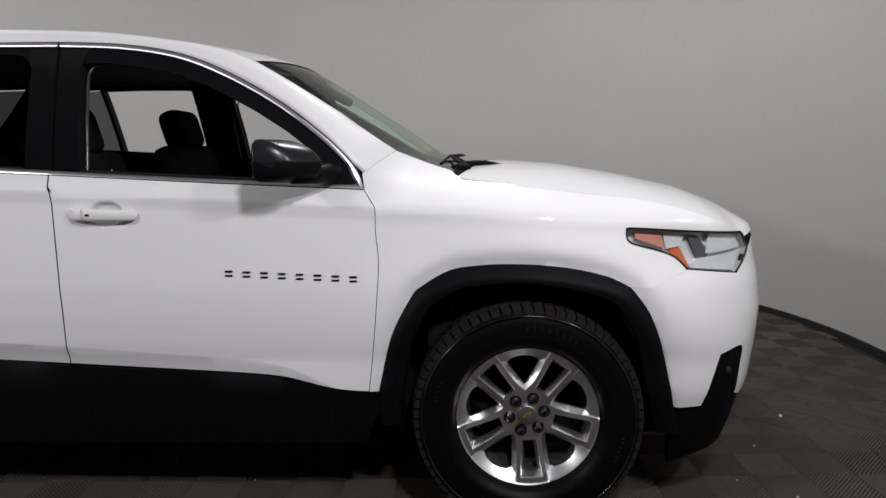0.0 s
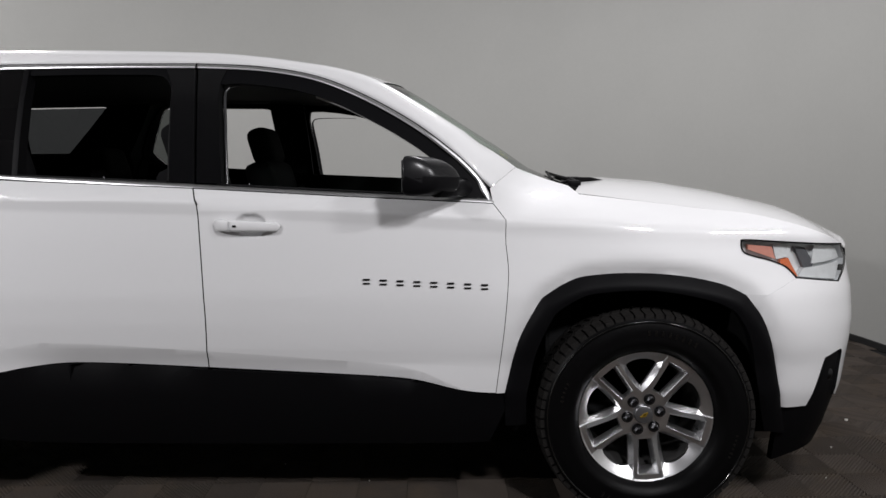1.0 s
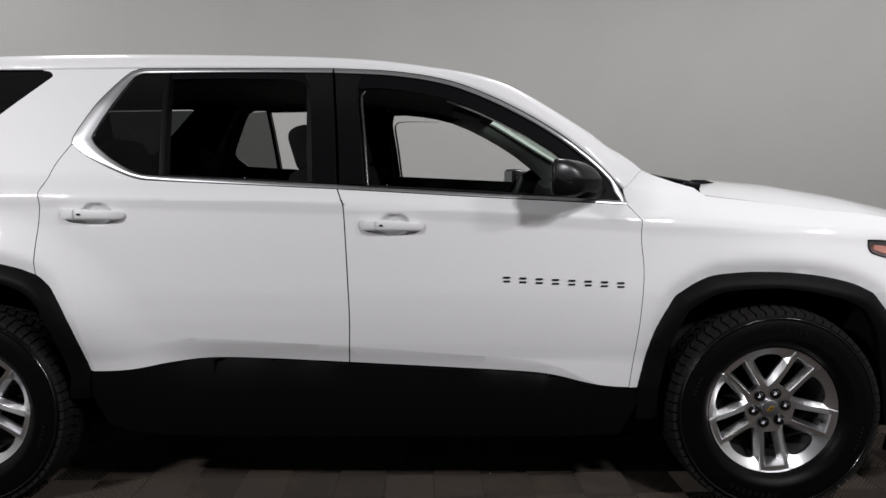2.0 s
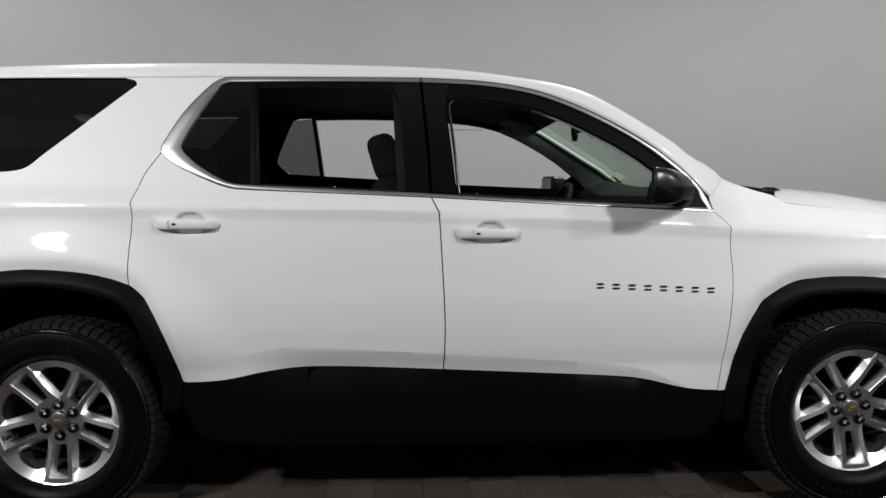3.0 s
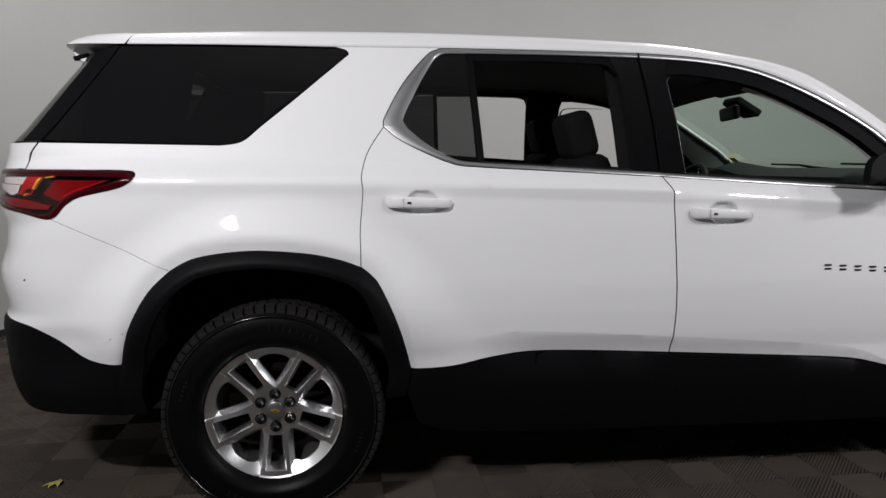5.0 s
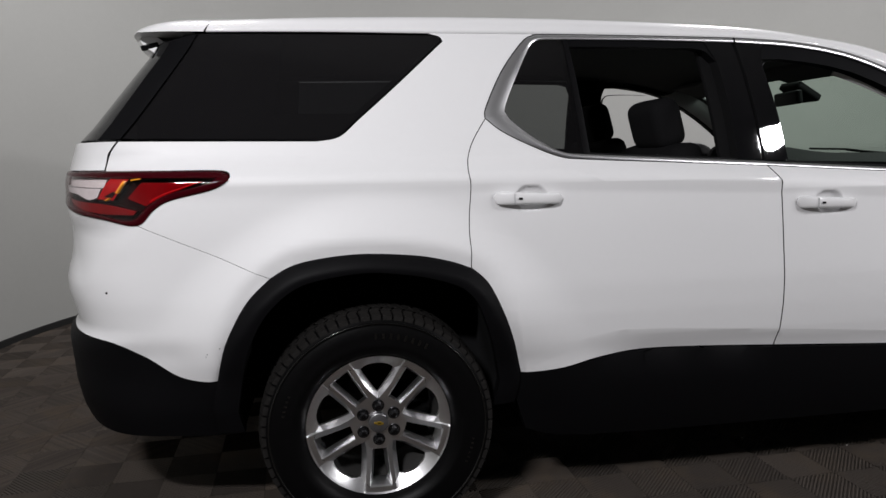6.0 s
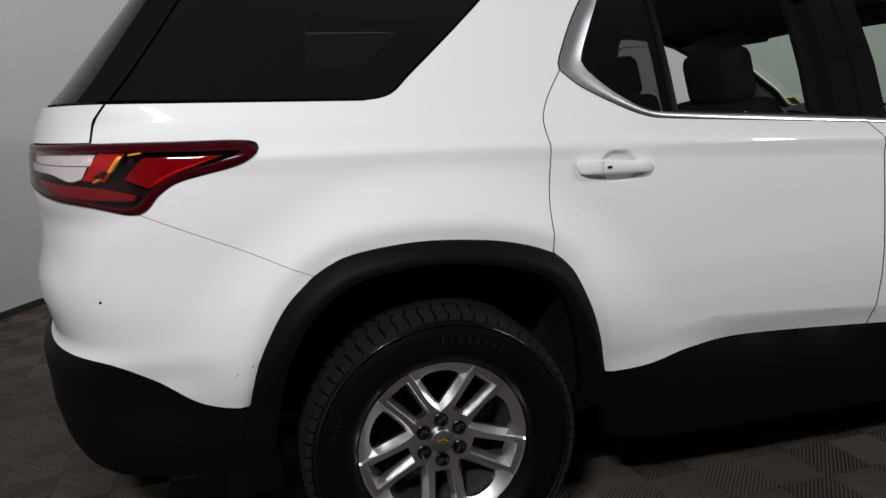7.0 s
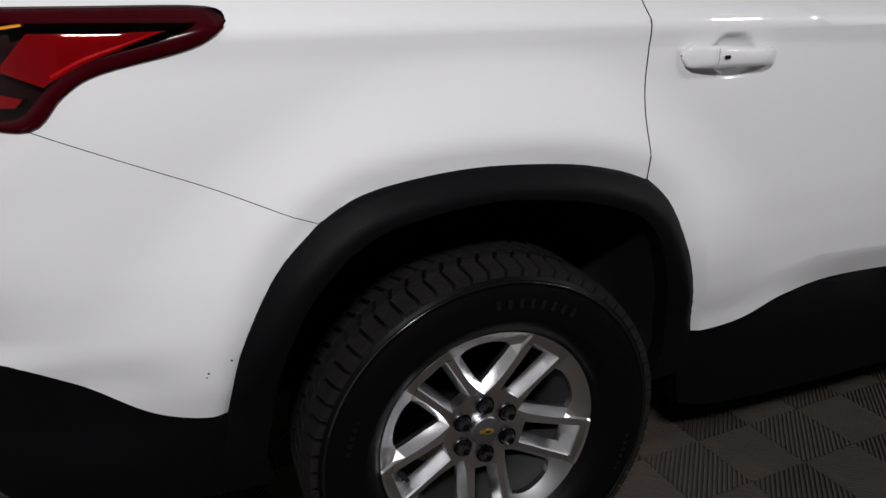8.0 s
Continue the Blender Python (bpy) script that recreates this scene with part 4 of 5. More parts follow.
# cowl and wipers
rows = []
for v in np.linspace(-1, 1, 31):
    x0, x1 = -0.27 + 0.10 * (1 - v * v), -0.232 + 0.145 * (1 - v * v)
    z0 = 1.212 + 0.034 * (1 - v * v)
    z1 = 1.186 + 0.050 * (1 - abs(v) ** 3)
    rows.append([(x0 - 0.03, 0.70 * v, z0 - 0.006), (x0, 0.70 * v, z0 - 0.004), (x1, 0.72 * v, z1), (x1 + 0.03, 0.72 * v, z1 - 0.03)])
part("cowl", sheet(rows), PLASTIC, car, "black plastic scuttle panel")
for y0, y1 in ((-0.62, 0.02), (-0.05, 0.60)):
    bm = bmesh.new()
    tube(bm, [(-0.20, y0, 1.205), (-0.215, y0 + 0.03, 1.226), (-0.25, y0 + 0.2, 1.244), (-0.27, (y0 + y1) / 2, 1.258)], [0.014, 0.011, 0.008, 0.006], 8)
    tube(bm, [(-0.30, y0 + 0.02, 1.232), (-0.28, (y0 + y1) / 2, 1.262), (-0.24, y1, 1.268)], 0.006, 6)
    block(bm, -0.215, y0, 1.213, 0.05, 0.04, 0.034, 0.01)
    if y0 < -0.5:
        tube(bm, [(-0.26, -0.60, 1.218), (-0.20, -0.56, 1.230), (-0.13, -0.51, 1.231), (-0.07, -0.46, 1.226)], [0.006, 0.012, 0.010, 0.003], 8)
    part("wiper", bm, PLASTIC, car, "black windscreen wiper arm")

# dark floor pan and inner bulkheads
bm = bmesh.new()
block(bm, -1.25, 0, 0.30, 3.7, 1.50, 0.12, 0.03)
block(bm, -3.40, 0, 0.50, 1.3, 1.10, 0.12, 0.03)
block(bm, -1.55, 0, 0.42, 2.1, 1.78, 0.10, 0.03)
part("floor_pan", bm, RUBBER, car, "black underbody")
bm = bmesh.new()
block(bm, -0.30, 0, 0.75, 0.10, 1.6, 0.75, 0.02)
block(bm, 0.40, 0, 0.60, 0.8, 1.0, 0.5, 0.05)
part("bulkhead", bm, RUBBER, car, "black engine bulkhead")

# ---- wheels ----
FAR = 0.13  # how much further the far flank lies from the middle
RIM = 0.243


def wheel_face(bm, turn):
    """A cast face: five slots between pairs of flat-topped spokes, and five deep chamfered windows."""
    def polar(r, deg):
        return r * math.cos(radians(deg)), r * math.sin(radians(deg))

    def top(r):
        return -0.058 - 0.032 * max(0.0, (r - 0.085) / 0.155) ** 0.9

    for k in range(5):
        a = radians(54 + 72 * k + turn)
        ca, sa = math.cos(a), math.sin(a)
        for sg in (1, -1):
            def put(p, y):
                u, n = p[0], p[1] * sg
                return bm.verts.new((u * ca - n * sa, y, u * sa + n * ca))

            def strip(one, two):
                p = [put(q, y) for q, y in one]
                q = [put(r, y) for r, y in two]
                for c in range(len(p) - 1):
                    quad = (p[c], q[c], q[c + 1], p[c + 1])
                    bm.faces.new(quad if sg > 0 else quad[::-1])

            us = (0.093, 0.115, 0.140, 0.165, 0.190, 0.215)
            slot = [(u, 0.0235 + 0.0125 * (u - 0.093) / 0.122) for u in us]
            ridge = [polar(0.083, 36), (0.094, 0.0445), (0.125, 0.0440), (0.155, 0.0460), (0.178, 0.0495), (0.2045, 0.0518)]
            # flat top, its bright edge and the wall of the slot
            e = [(p, top(p[0]) + 0.0035) for p in slot]
            strip([((p[0] + 0.004, p[1] - 0.010), top(p[0]) + 0.034) for p in slot], e)
            strip(e, [((p[0], p[1] + 0.0024), top(p[0])) for p in slot])
            strip([((p[0], p[1] + 0.0024), top(p[0])) for p in slot], [(p, top(math.hypot(*p)) + 0.0045) for p in ridge])
            # chamfer down to the window, and the window's wall
            low = [polar(0.100, 36), (0.104, 0.0585), (0.137, 0.0610), (0.165, 0.0632), (0.187, 0.0666)]
            deep = (-0.034, -0.037, -0.045, -0.053, -0.060)
            strip([(p, top(math.hypot(*p)) + 0.0045) for p in ridge[:5]], list(zip(low, deep)))
            strip(list(zip(low, deep)), [(p, y + 0.014) for p, y in zip(low, deep)])
            # recessed rim over the window
            degs = (19.6, 23.5, 27, 31.5, 36)
            edge = [low[4]] + [polar(r, d) for r, d in zip((0.2060, 0.2095, 0.2115, 0.212), degs[1:])]
            y_in = (-0.060, -0.064, -0.066, -0.067, -0.067)
            strip([(p, y + 0.014) for p, y in zip(edge, y_in)], list(zip(edge, y_in)))
            strip(list(zip(edge, y_in)), [(polar(0.236, d), -0.0865) for d in degs])
            strip([(polar(0.236, d), -0.0865) for d in degs], [(polar(0.2415, d), -0.0900) for d in degs])
            # the corner facet and the step beside it
            r1, r2 = (ridge[4], top(math.hypot(*ridge[4])) + 0.0045), (ridge[5], top(math.hypot(*ridge[5])) + 0.0045)
            r3, o3 = (polar(0.236, 13), top(0.236) + 0.001), (polar(0.2415, 13), -0.0915)
            r3l, o3l = (polar(0.236, 14.2), -0.0850), (polar(0.2415, 14.2), -0.0885)
            r2l = ((ridge[5][0], ridge[5][1] + 0.003), r2[1] + 0.006)
            strip([r1, r2, r3, o3], [r1, r2l, r3l, o3l])
            strip([r1, r2l, r3l, o3l], [(low[4], -0.060), (low[4], -0.060), (polar(0.236, 19.6), -0.0865), (polar(0.2415, 19.6), -0.0900)])
            # past the end of the slot
            ends = ((0.215, 0.0), (0.215, 0.018), (0.215, 0.0360))
            ang = (0, 4.8, 9.2)
            strip([((p[0] - 0.014, p[1] * 0.72), top(0.215) + 0.050) for p in ends], [(p, top(0.215) + 0.0035) for p in ends])
            inner = [((p[0] + 0.0024, p[1] * 1.07), top(0.217)) for p in ends]
            strip([(p, top(0.215) + 0.0035) for p in ends], inner)
            strip(inner, [(polar(0.236, d), top(0.236) + 0.001) for d in ang])
            strip([(polar(0.236, d), top(0.236) + 0.001) for d in ang], [(polar(0.2415, d), -0.0915) for d in ang])
            strip([inner[2], (polar(0.236, 9.2), top(0.236) + 0.001), (polar(0.2415, 9.2), -0.0915)], [r2, r3, o3])
            # round the hub
            rim = [((0.093, 0.0), -0.058), ((0.093, 0.012), -0.058), ((0.093, 0.0259), -0.058), ((0.086, 0.036), -0.0578), (ridge[0], top(0.083) + 0.0045)]
            strip([(polar(0.034, d), -0.052) for d in (0, 8, 16, 26, 36)], rim)
            strip([((0.096, p * 0.87), -0.030) for p in (0.0, 0.012, 0.0235)], [((0.093, p), -0.0545) for p in (0.0, 0.012, 0.0235)])
            strip([((0.093, p), -0.0545) for p in (0.0, 0.012, 0.0235)], rim[:3])
    bmesh.ops.remove_doubles(bm, verts=bm.verts[:], dist=3e-4)
    bmesh.ops.recalc_face_normals(bm, faces=bm.faces[:])
    return smooth(bm, 9)


def wheel(hx, side, turn, bolts):
    """Built facing -y about the origin, then set at the axle."""
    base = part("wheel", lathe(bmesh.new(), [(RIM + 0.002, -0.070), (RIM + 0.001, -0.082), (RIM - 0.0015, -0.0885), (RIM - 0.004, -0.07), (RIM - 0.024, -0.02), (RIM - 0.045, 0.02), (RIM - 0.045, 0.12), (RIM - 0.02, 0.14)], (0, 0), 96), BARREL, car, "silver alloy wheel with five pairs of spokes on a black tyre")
    part("wheel_face", wheel_face(bmesh.new(), turn), ALLOY, base)
    bm = lathe(bmesh.new(), [(0.001, -0.066), (0.030, -0.066), (0.0335, -0.064), (0.0345, -0.060), (0.0345, -0.050)], (0, 0), 40)
    part("centre_cap", bm, ALLOY_DARK, base, "brushed grey centre cap")
    bm = bmesh.new()
    block(bm, 0, -0.0675, 0, 0.032, 0.003, 0.007, 0.001, m=pose(0, 0, 0, 0, -bolts + 8, 0))
    block(bm, 0.002, -0.0675, 0, 0.013, 0.003, 0.013, 0.001, m=pose(0, 0, 0, 0, -bolts + 8, 0))
    part("cap_emblem", bm, GOLD, base, "gold enamel mark")
    for k in range(6):
        a = radians(90 + 60 * k + bolts)
        c = (0.060 * math.cos(a), 0.060 * math.sin(a))
        bm = lathe(bmesh.new(), [(0.0005, -0.0790), (0.0085, -0.0785), (0.0145, -0.073), (0.0165, -0.062), (0.0170, -0.048)], c, 6)
        lathe(bm, [(0.0160, -0.0605), (0.0202, -0.0605), (0.0208, -0.0570)], c, 24)
        part("wheel_nut", smooth(bm, 30), DARK_CHROME, base, "dark chrome nut")
    # tyre
    prof = [(RIM - 0.02, 0.13), (RIM + 0.005, 0.135), (0.30, 0.150), (0.345, 0.148), (0.372, 0.135), (0.384, 0.11), (0.387, 0.05), (0.388, 0.0), (0.387, -0.03), (0.385, -0.088), (0.380, -0.101), (0.366, -0.1145), (0.3615, -0.1180), (0.3595, -0.1205), (0.3570, -0.1205), (0.3555, -0.1185), (0.350, -0.1205), (0.335, -0.125), (0.315, -0.1275), (0.295, -0.1265), (0.285, -0.1285), (0.278, -0.125), (0.262, -0.115), (0.250, -0.100), (RIM + 0.001, -0.088), (RIM - 0.012, -0.080)]
    bm = lathe(bmesh.new(), prof, (0, 0), 96)
    part("tyre", bm, TYRE, base, "black road tyre with worn tread")
    # tread blocks
    bm = bmesh.new()
    rng = random.Random(3)
    for i in range(66):
        a0 = 2 * math.pi * i / 66
        for y0, y1, wide, skew in ((-0.112, -0.066, 0.80, 0.15), (-0.060, -0.026, 0.74, -0.35), (-0.020, 0.020, 0.74, 0.35), (0.026, 0.060, 0.74, -0.35), (0.066, 0.108, 0.80, 0.15)):
            da = 2 * math.pi / 66
            lo, hi = a0 + da * (0.5 * (1 - wide)), a0 + da * (0.5 * (1 + wide))
            vs = []
            for r in (0.378, 0.395):
                for y, sh in ((y0, 0), (y1, skew)):
                    rr = r - 0.010 * max(0, (abs(y) - 0.085) / 0.023) * (1 if r > 0.38 else 1.2)
                    for a in (lo, hi):
                        g = a + sh * da + (0 if r < 0.38 else 0)
                        vs.append(bm.verts.new((rr * math.cos(g), y, rr * math.sin(g))))
            for q in ((0, 1, 3, 2), (4, 6, 7, 5), (0, 4, 5, 1), (2, 3, 7, 6), (0, 2, 6, 4), (1, 5, 7, 3)):
                bm.faces.new([vs[j] for j in q])
    part("tread", bm, TREAD, base, "worn tread blocks")
    bm = lathe(bmesh.new(), [(0.3625, -0.1165), (0.3605, -0.1208), (0.3588, -0.1218), (0.3570, -0.1214), (0.3550, -0.1185)], (0, 0), 96)
    part("sidewall_ring", bm, TYRE_GLOSS, base, "shiny raised ring")
    # raised sidewall marks that cannot be read
    for start, count, wide in ((60, 8, 4.4), (240, 8, 4.4), (155, 5, 3.0), (335, 6, 3.0)):
        for i in range(count):
            m = Matrix.Rotation(-radians(start + wide * i), 4, "Y")
            c = m @ Vector((0.318, -0.1275, 0))
            part("sidewall_mark", block(bmesh.new(), c.x, c.y, c.z, 0.020 if wide > 4 else 0.010, 0.0022, 0.009 if wide > 4 else 0.007, 0, m=m), TYRE_GLOSS, base)
    a = radians((-18 if hx == 0.0 else 198) + turn)
    part("valve", tube(bmesh.new(), [(0.200 * math.cos(a), -0.050, 0.200 * math.sin(a)), (0.193 * math.cos(a), -0.082, 0.193 * math.sin(a))], [0.006, 0.0045], 10), RUBBER, base, "black rubber valve stem")
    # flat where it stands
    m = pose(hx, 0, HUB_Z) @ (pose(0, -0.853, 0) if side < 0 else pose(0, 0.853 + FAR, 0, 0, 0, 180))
    base.matrix_basis = m
    # brake behind the spokes
    bm = lathe(bmesh.new(), [(0.001, -0.01), (0.07, -0.012), (0.075, 0.02), (0.085, 0.022), (0.165, 0.022), (0.167, 0.028), (0.167, 0.045), (0.08, 0.05)], (0, 0), 60)
    part("brake_disc", bm, IRON, base, "rusty grey brake disc")
    bm = bmesh.new()
    block(bm, 0.150, 0.03, 0.02, 0.07, 0.075, 0.17, 0.02, 3)
    block(bm, 0.125, 0.015, 0.02, 0.03, 0.05, 0.10, 0.01)
    part("brake_caliper", bm, ALLOY_DARK, base, "grey brake caliper")
    return base


for side in (-1, 1):
    wheel(AXLES[0], side, 4, 40)
    wheel(AXLES[1], side, 0, 0)
for ob in [o for o in scene.objects if o.name.startswith(("tyre", "tread"))]:
    lowest = -HUB_Z + 0.001
    for v in ob.data.vertices:
        if v.co.z < lowest:
            v.co.y += (v.co.z - lowest) * (0.3 if v.co.y < -0.08 else 0.0)
            v.co.z = lowest

# ---- lamps of the car ----
HEAD = outline(LIGHT_TOP, LIGHT_LOW, [(0.517, 0.880), (0.700, 0.858)], [(0.700, 0.858), (0.742, 0.898), (0.765, 0.935)], [(0.765, 0.935), (0.72, 0.995)])
TAIL = outline(TAIL_TOP, TAIL_LOW, TAIL_UNDER, [(-4.12, 1.145), (-4.12, 1.236)])


def scaled(pts, dx=0.0, dz=0.0):
    return [(x + dx, z + dz) for x, z in pts]


BEZEL = material("smoked_bezel", (0.10, 0.10, 0.11), 0.3, 0.2, 0.2, 60)
RED_COVER = pane("red_cover", (0.99, 0.93, 0.93))
for s in (-1, 1):
    head = part("headlight", panel(HEAD, s, off=-0.035, depth=-0.03, step=0.03, gap=0.004), [REFLECTOR, LAMP_GREY], car, "clear headlight with amber marker and grey bezel")
    part("marker", panel(outline([(0.352, 1.000), (0.44, 0.990)], [(0.44, 0.990), (0.452, 0.947)], [(0.452, 0.947), (0.352, 0.982)], [(0.352, 0.982), (0.352, 1.000)]), s, off=-0.015, depth=0.015, step=0.02, gap=0), [AMBER_PALE, AMBER_PALE], head, "amber marker")
    part("marker", panel(outline([(0.470, 0.945), (0.500, 0.950)], [(0.500, 0.950), (0.535, 0.885)], [(0.535, 0.885), (0.515, 0.887)], [(0.515, 0.887), (0.470, 0.930)], [(0.470, 0.930), (0.470, 0.945)]), s, off=-0.015, depth=0.015, step=0.02, gap=0), [AMBER, AMBER], head, "amber marker")
    part("reflector", panel(outline([(0.445, 0.998), (0.515, 0.998)], [(0.515, 0.998), (0.506, 0.955)], [(0.506, 0.955), (0.456, 0.946)], [(0.456, 0.946), (0.445, 0.998)]), s, off=-0.018, depth=0.01, step=0.02, gap=0), [REFLECTOR, REFLECTOR], head, "bright reflector")
    part("bezel", panel(outline([(0.528, 0.988), (0.566, 0.986)], [(0.566, 0.986), (0.604, 0.930)], [(0.604, 0.930), (0.592, 0.902)], [(0.592, 0.902), (0.568, 0.906)], [(0.568, 0.906), (0.528, 0.988)]), s, off=-0.02, depth=0.02, step=0.03, gap=0), [BEZEL, BEZEL], head, "grey bezel")
    part("reflector", panel(outline([(0.602, 0.992), (0.712, 0.982)], [(0.712, 0.982), (0.742, 0.94)], [(0.742, 0.94), (0.592, 0.928)], [(0.592, 0.928), (0.602, 0.992)]), s, off=-0.016, depth=0.02, step=0.03, gap=0), [REFLECTOR, REFLECTOR], head, "bright reflector")
    part("reflector", panel(outline([(0.558, 0.912), (0.742, 0.932)], [(0.742, 0.932), (0.702, 0.866)], [(0.702, 0.866), (0.535, 0.884)], [(0.535, 0.884), (0.558, 0.912)]), s, off=-0.014, depth=0.02, step=0.03, gap=0), [REFLECTOR, LAMP_GREY], head, "silver lower reflector")
    part("lens", panel(HEAD, s, off=0.002, depth=0.004, step=0.03, gap=0.003), [CLEAR_PLASTIC, RUBBER], head, "clear lens")
    part("lens_edge", band(curve(LIGHT_TOP), scaled(curve(LIGHT_TOP), 0, -0.006), s, 0.004, 0.012, 30, 2), RUBBER, head)
    part("lens_edge", band(curve(LIGHT_LOW), scaled(curve(LIGHT_LOW), 0.003, 0.003), s, 0.004, 0.012, 30, 2), RUBBER, head)
    # fog lamp in the black pocket
    bm = lathe(bmesh.new(), [(0.001, 0), (0.022, 0.002), (0.028, 0.012), (0.03, 0.03)], (0, 0), 24)
    bmesh.ops.transform(bm, matrix=pose(0.672, s * side_y(0.672, 0.515) * 0.985, 0.515, 0, 0, 0 if s < 0 else 180), verts=bm.verts[:])
    part("fog_lamp", bm, DARK_CHROME, front_bumper, "small round fog lamp")

    tail = part("taillight", panel(TAIL, s, off=-0.030, depth=-0.02, step=0.03, gap=0.003), [LAMP_BLACK, LAMP_BLACK], car, "wraparound red taillight with clear reversing lens")
    part("lens_border", band(curve(TAIL_TOP[:4]), curve([(-4.12, 1.222), (-3.93, 1.220), (-3.72, 1.216), (-3.545, 1.2125)]), s, 0.004, 0.02, 40, 3, 0.003), DEEP_RED, tail, "dark red upper edge")
    low = [TAIL_TOP[3]] + TAIL_LOW + TAIL_UNDER[1:]
    inner_low = [(-3.546, 1.2125), (-3.548, 1.209), (-3.565, 1.200), (-3.60, 1.188), (-3.70, 1.162), (-3.755, 1.128), (-3.805, 1.088), (-3.901, 1.103), (-4.019, 1.127), (-4.11, 1.160)]
    part("lens_border", band(curve(low), curve(inner_low), s, 0.004, 0.02, 50, 3, 0.003), DEEP_RED, tail, "dark red lower edge")
    part("lens_segment", panel(outline([(-3.768, 1.203), (-3.68, 1.201), (-3.588, 1.202)], [(-3.588, 1.202), (-3.649, 1.181), (-3.70, 1.163), (-3.736, 1.146)], [(-3.736, 1.146), (-3.760, 1.131)], [(-3.760, 1.131), (-3.816, 1.155)], [(-3.816, 1.155), (-3.768, 1.203)]), s, off=-0.010, depth=0.02, step=0.02, gap=0), [MID_RED, LAMP_BLACK], tail, "red lens")
    part("lens_edge", band(curve([(-3.590, 1.201), (-3.649, 1.180), (-3.70, 1.162), (-3.745, 1.140)]), curve([(-3.600, 1.2015), (-3.653, 1.185), (-3.705, 1.168), (-3.748, 1.147)]), s, -0.006, 0.01, 24, 2, 0.002), RED, tail, "bright red lower rib")
    part("lens_segment", panel(outline([(-3.866, 1.218), (-3.806, 1.214)], [(-3.806, 1.214), (-3.860, 1.150)], [(-3.860, 1.150), (-3.915, 1.154)], [(-3.915, 1.154), (-3.866, 1.218)]), s, off=-0.006, depth=0.02, step=0.02, gap=0), [RED, LAMP_BLACK], tail, "bright red lens")
    part("lens_slot", panel(outline([(-3.858, 1.176), (-3.846, 1.176)], [(-3.846, 1.176), (-3.862, 1.159)], [(-3.862, 1.159), (-3.888, 1.161)], [(-3.888, 1.161), (-3.858, 1.176)]), s, off=-0.002, depth=0.004, step=0.02, gap=0), [LAMP_BLACK, LAMP_BLACK], tail, "black slot")
    part("lens_segment", panel(outline([(-4.075, 1.150), (-3.98, 1.143), (-3.882, 1.136), (-3.790, 1.116)], [(-3.790, 1.116), (-3.802, 1.104)], [(-3.802, 1.104), (-3.916, 1.109), (-4.04, 1.126), (-4.08, 1.134)], [(-4.08, 1.134), (-4.075, 1.150)]), s, off=-0.010, depth=0.02, step=0.02, gap=0), [MID_RED, LAMP_BLACK], tail, "red lower lens")
    # Amber reflections in the lens, painted as fixed strips.
    for one, two in (([(-3.848, 1.173), (-3.820, 1.210)], [(-3.841, 1.171), (-3.811, 1.208)]), ([(-3.798, 1.209), (-3.769, 1.213)], [(-3.797, 1.213), (-3.770, 1.217)]), ([(-3.886, 1.150), (-3.871, 1.158)], [(-3.880, 1.148), (-3.866, 1.155)])):
        part("light_strip", band(one, two, s, 0.000, 0.01, 10, 2, 0.002), GLINT_AMBER, tail, "amber reflection painted as a strip")
    part("reversing_lens", panel(outline([(-3.878, 1.217), (-4.10, 1.222)], [(-4.10, 1.222), (-4.105, 1.192)], [(-4.105, 1.192), (-3.893, 1.188)], [(-3.893, 1.188), (-3.878, 1.217)]), s, off=-0.012, depth=0.02, step=0.02, gap=0), [FLUTED, LAMP_GREY], tail, "fluted grey reversing lens")
    part("reversing_lens", panel(outline([(-3.896, 1.186), (-4.105, 1.190)], [(-4.105, 1.190), (-4.10, 1.172)], [(-4.10, 1.172), (-4.004, 1.168), (-3.95, 1.151), (-3.914, 1.158)], [(-3.914, 1.158), (-3.896, 1.186)]), s, off=-0.004, depth=0.02, step=0.02, gap=0), [REFLECTOR, LAMP_GREY], tail, "bright silver lower reflector")
    part("lens", panel(TAIL, s, off=0.006, depth=0.010, step=0.03, gap=0.002), [RED_COVER, DEEP_RED], tail, "clear red cover")

    # ---- handles ----
    for x0, z0, door in ((-1.433, 1.078, door_f), (-2.551, 1.123, door_r)):
        door = [o for o in scene.objects if o.name.startswith("front_door" if x0 > -2 else "rear_door")][0 if s < 0 else 1]
        rows = []
        for i in range(25):
            f = i / 24
            x = x0 - 0.121 + 0.242 * f
            h = (0.0225 - 0.006 * f) * min(1, (1 - (2 * abs(f - 0.5)) ** 9) ** 0.5 + 0.12)
            out = 0.036 * (1 - (2 * abs(f - 0.5)) ** 4) + 0.002
            y = side_y(x, z0)
            zz = z0 - 0.014 * (f - 0.5) * 0.6
            ring = []
            for k in range(14):
                a = 2 * math.pi * k / 14
                ca, sa = math.cos(a), math.sin(a)
                ring.append((x, s * (y + out * 0.62 + 0.5 * (0.4 * out + 0.008) * math.copysign(abs(ca) ** 0.7, ca)), zz + h * math.copysign(abs(sa) ** 0.75, sa)))
            rows.append(ring + [ring[0]])
        bm = sheet(rows)
        bmesh.ops.remove_doubles(bm, verts=bm.verts[:], dist=1e-5)
        part("door_handle", bm, PAINT, door, "body-coloured grab handle")
        bm = block(bmesh.new(), x0 - 0.036, s * (side_y(x0 - 0.036, z0) + 0.0365), z0 + 0.001, 0.013, 0.004, 0.007, 0.0015)
        part("key_lock", bm, RUBBER, door, "small black lock cover")
